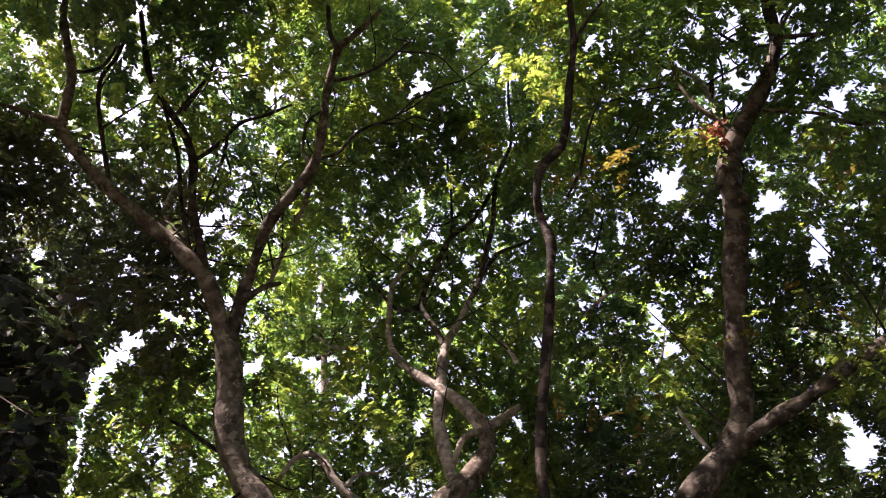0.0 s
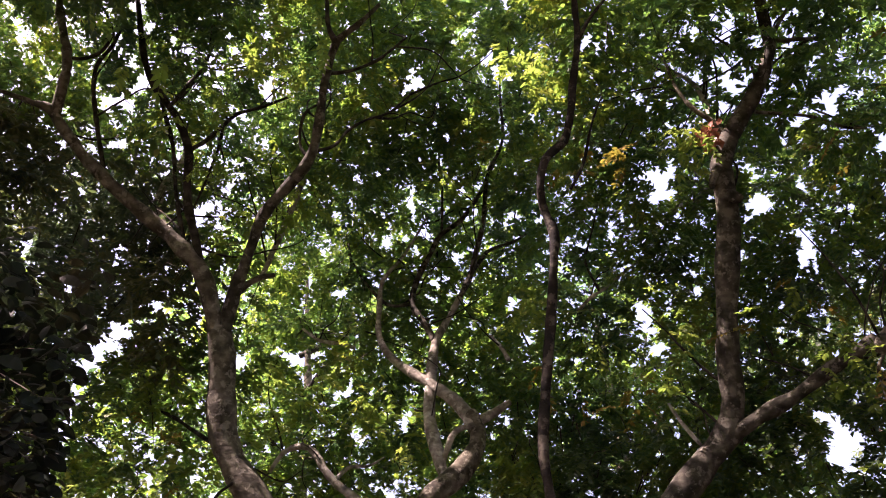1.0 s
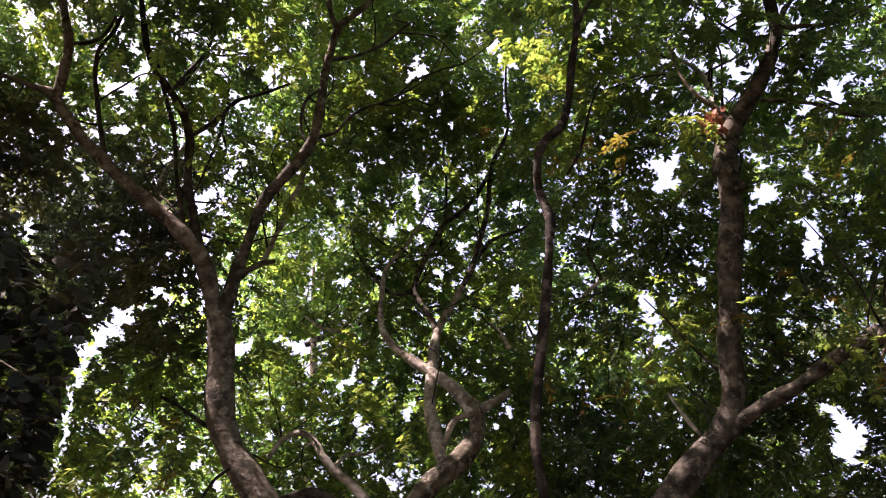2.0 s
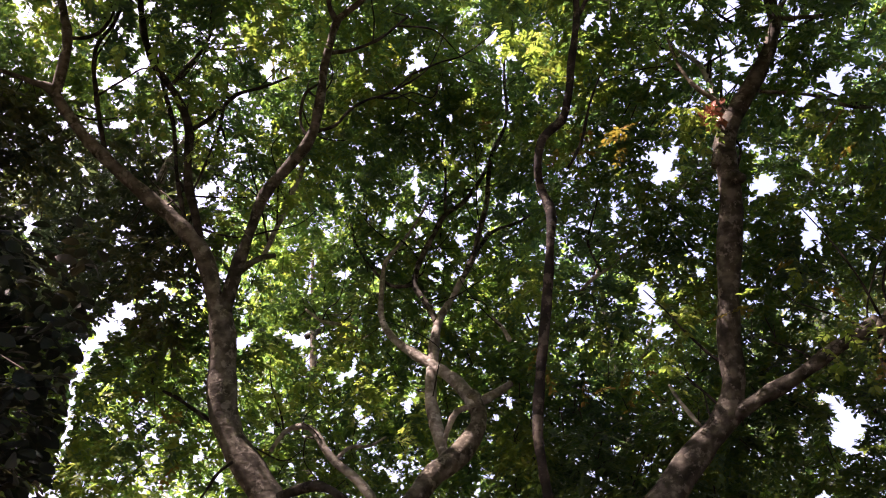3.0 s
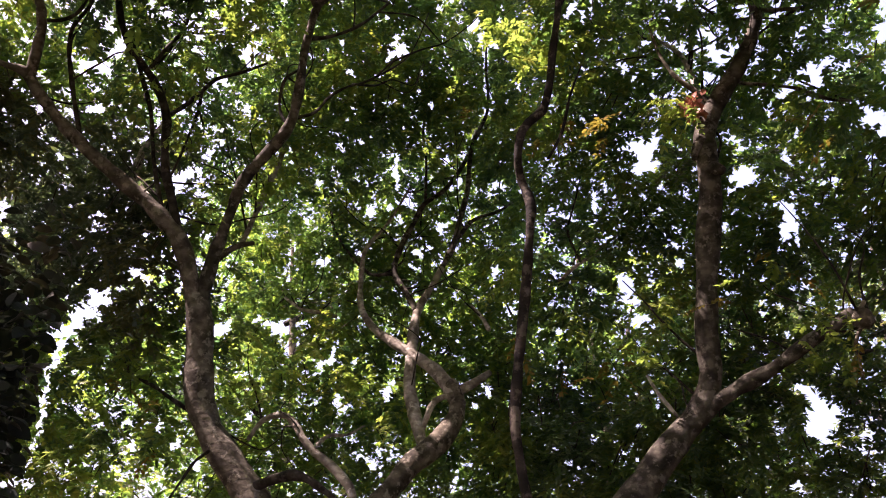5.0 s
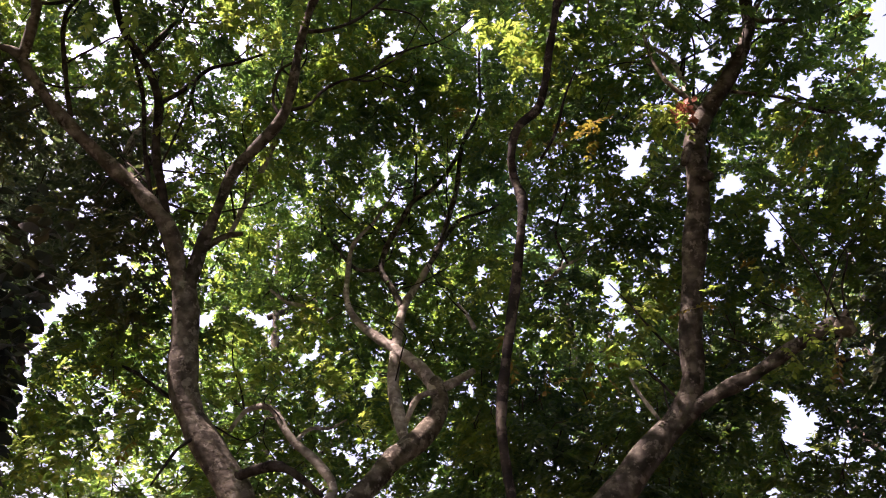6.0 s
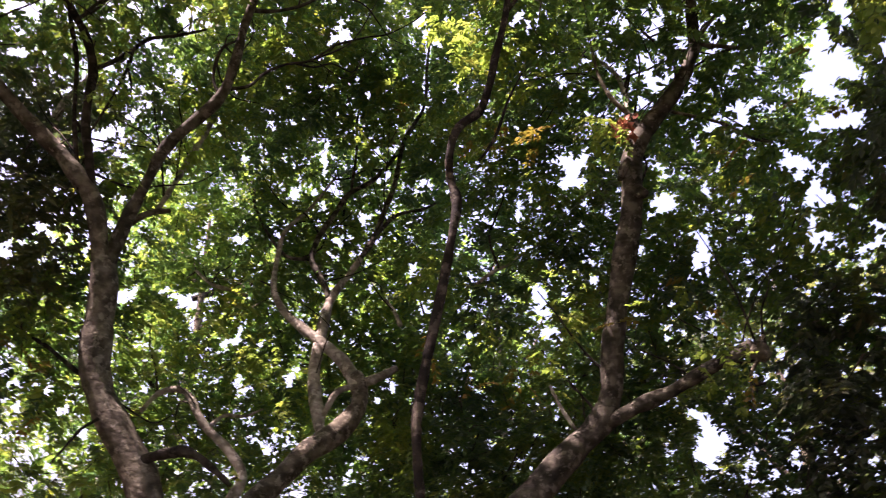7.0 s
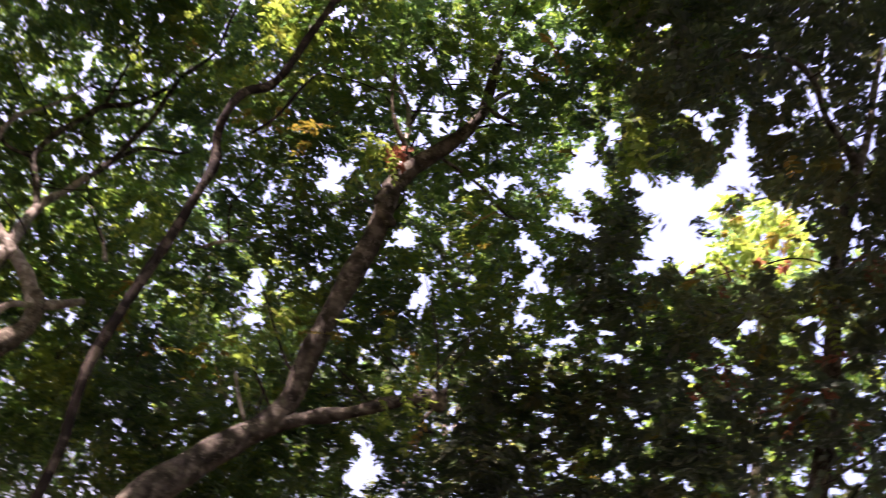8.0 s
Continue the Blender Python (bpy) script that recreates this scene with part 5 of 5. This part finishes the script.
accent(far_tree, "yellow_leaf", 52.0, 34.6, 15.9, 5, YELLOW, label="yellowing leaves", leaflet=0.17, reach=0.8)
accent(far_tree, "rusty_leaf", 53.5, 33.0, 15.8, 2, RUST, label="rust-coloured withered leaves", leaflet=0.17, reach=0.5)
accent(far_tree, "rusty_leaf", 47.5, 31.6, 15.6, 2, RUST, label="rust-coloured withered leaves", leaflet=0.17, reach=0.5)

# trees never in view, added behind and beside to block sky and sun
back_tree(-6.5, -4, 14, 0.22, 280, 5.2, "unseen green tree added behind to block skylight", GREEN)
back_tree(6.0, -5, 14, 0.22, 280, 5.2, "unseen green tree added behind to block skylight", GREEN)
back_tree(0.5, -9, 13, 0.2, 250, 5.0, "unseen green tree added behind to block skylight", GREEN)
back_tree(-13, 2, 12, 0.2, 260, 4.6, "unseen green tree added at the side to block skylight", GREEN)
back_tree(-10, 3.8, 11.5, 0.2, 330, 3.4, "unseen dark green tree added to shade the near tree", DARK)
back_tree(13, -1, 12, 0.2, 260, 4.6, "unseen green tree added at the side to block skylight", GREEN)

# ---- broad-leaved tree close by, the shade it stands in put into its leaf colour ----
near_tree = thing("tree", -5.6, 5.2, 0, "broad-leaved tree close by, leaves coloured dark for deep shade", "tree", "forest trees")
near_line = np.vstack([
    limb(near_tree, "trunk", [(-5.6, 5.2, -0.2, 0.12), (-5.5, 5.3, 1.5, 0.1), (-5.3, 5.4, 3.2, 0.08), (-5.0, 5.6, 5.0, 0.04)], BARK_SHADED, 3.0),
    limb(near_tree, "limb", [(-5.4, 5.35, 2.6, 0.04), (-4.6, 5.6, 3.2, 0.03), (-3.9, 5.9, 3.6, 0.015)], BARK_SHADED, 4.0),
    limb(near_tree, "limb", [(-5.3, 5.4, 3.4, 0.04), (-4.7, 5.8, 4.2, 0.03), (-4.1, 6.2, 4.8, 0.015)], BARK_SHADED, 5.0)])
r = np.random.default_rng(5)
c = scatter(r, 175, (-48, -26), (5, 25), [(-50, 6.0), (-20, 6.0)], 1.6)
foot, way = clump_sprays(r, c, 22, 0.28)
lean = unit(way * (1, 1, 0.5) + np.array((0, 0, -0.35)))
length = r.uniform(0.1, 0.18, len(foot))
keep = clear_of_openings(foot + lean * length[:, None] * 0.6, np.full(len(foot), 1.0), OPEN_NEAR) & (bearing(foot + lean * length[:, None])[0] < -25.0)
foot, lean, length = foot[keep], lean[keep], length[keep]
normal = unit(np.array((0, 0, 1.0)) + r.normal(0, 0.7, foot.shape))
order = np.argsort(np.linalg.norm(foot - VIEW_POINT, axis=1))
near_leaves, rest = order[:280], order[280:]
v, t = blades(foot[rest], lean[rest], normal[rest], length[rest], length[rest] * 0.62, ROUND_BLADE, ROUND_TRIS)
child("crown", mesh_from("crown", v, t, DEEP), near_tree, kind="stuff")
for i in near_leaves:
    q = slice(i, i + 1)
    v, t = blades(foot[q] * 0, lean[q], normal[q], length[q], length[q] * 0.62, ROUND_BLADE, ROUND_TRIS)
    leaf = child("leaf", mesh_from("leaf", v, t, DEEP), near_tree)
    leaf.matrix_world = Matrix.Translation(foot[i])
near = np.array([near_line[np.argmin(((near_line - p) ** 2).sum(1))] for p in c])
v, t = ribs([near, (near + c) / 2 + r.normal(0, 0.08, c.shape), c], np.full(len(c), 0.008))
child("fine_twig", mesh_from("fine_twig", v, t, TWIG), near_tree, kind="stuff")

# ---- reddish bunch of withered leaves lodged in a fork ----
bunch = thing("withered_leaf_bunch", 2.80, 7.86, 7.38, "reddish-brown bunch of withered leaves lodged in a tree fork", "leaf bunch")
r = np.random.default_rng(12)
for i in range(130):
    foot = r.normal(0, 1, (1, 3)) * (0.05, 0.045, 0.065)
    lean = unit(foot + r.normal(0, 0.05, foot.shape) + (0, 0, -0.04))
    length = r.uniform(0.06, 0.11, 1)
    v, t = blades(foot, lean, unit(r.normal(0, 1, foot.shape)), length, length * 0.62)
    leaf = child("withered_leaf", mesh_from("withered_leaf", v, t, RUST), bunch)
    leaf.matrix_world = bunch.matrix_world.copy()
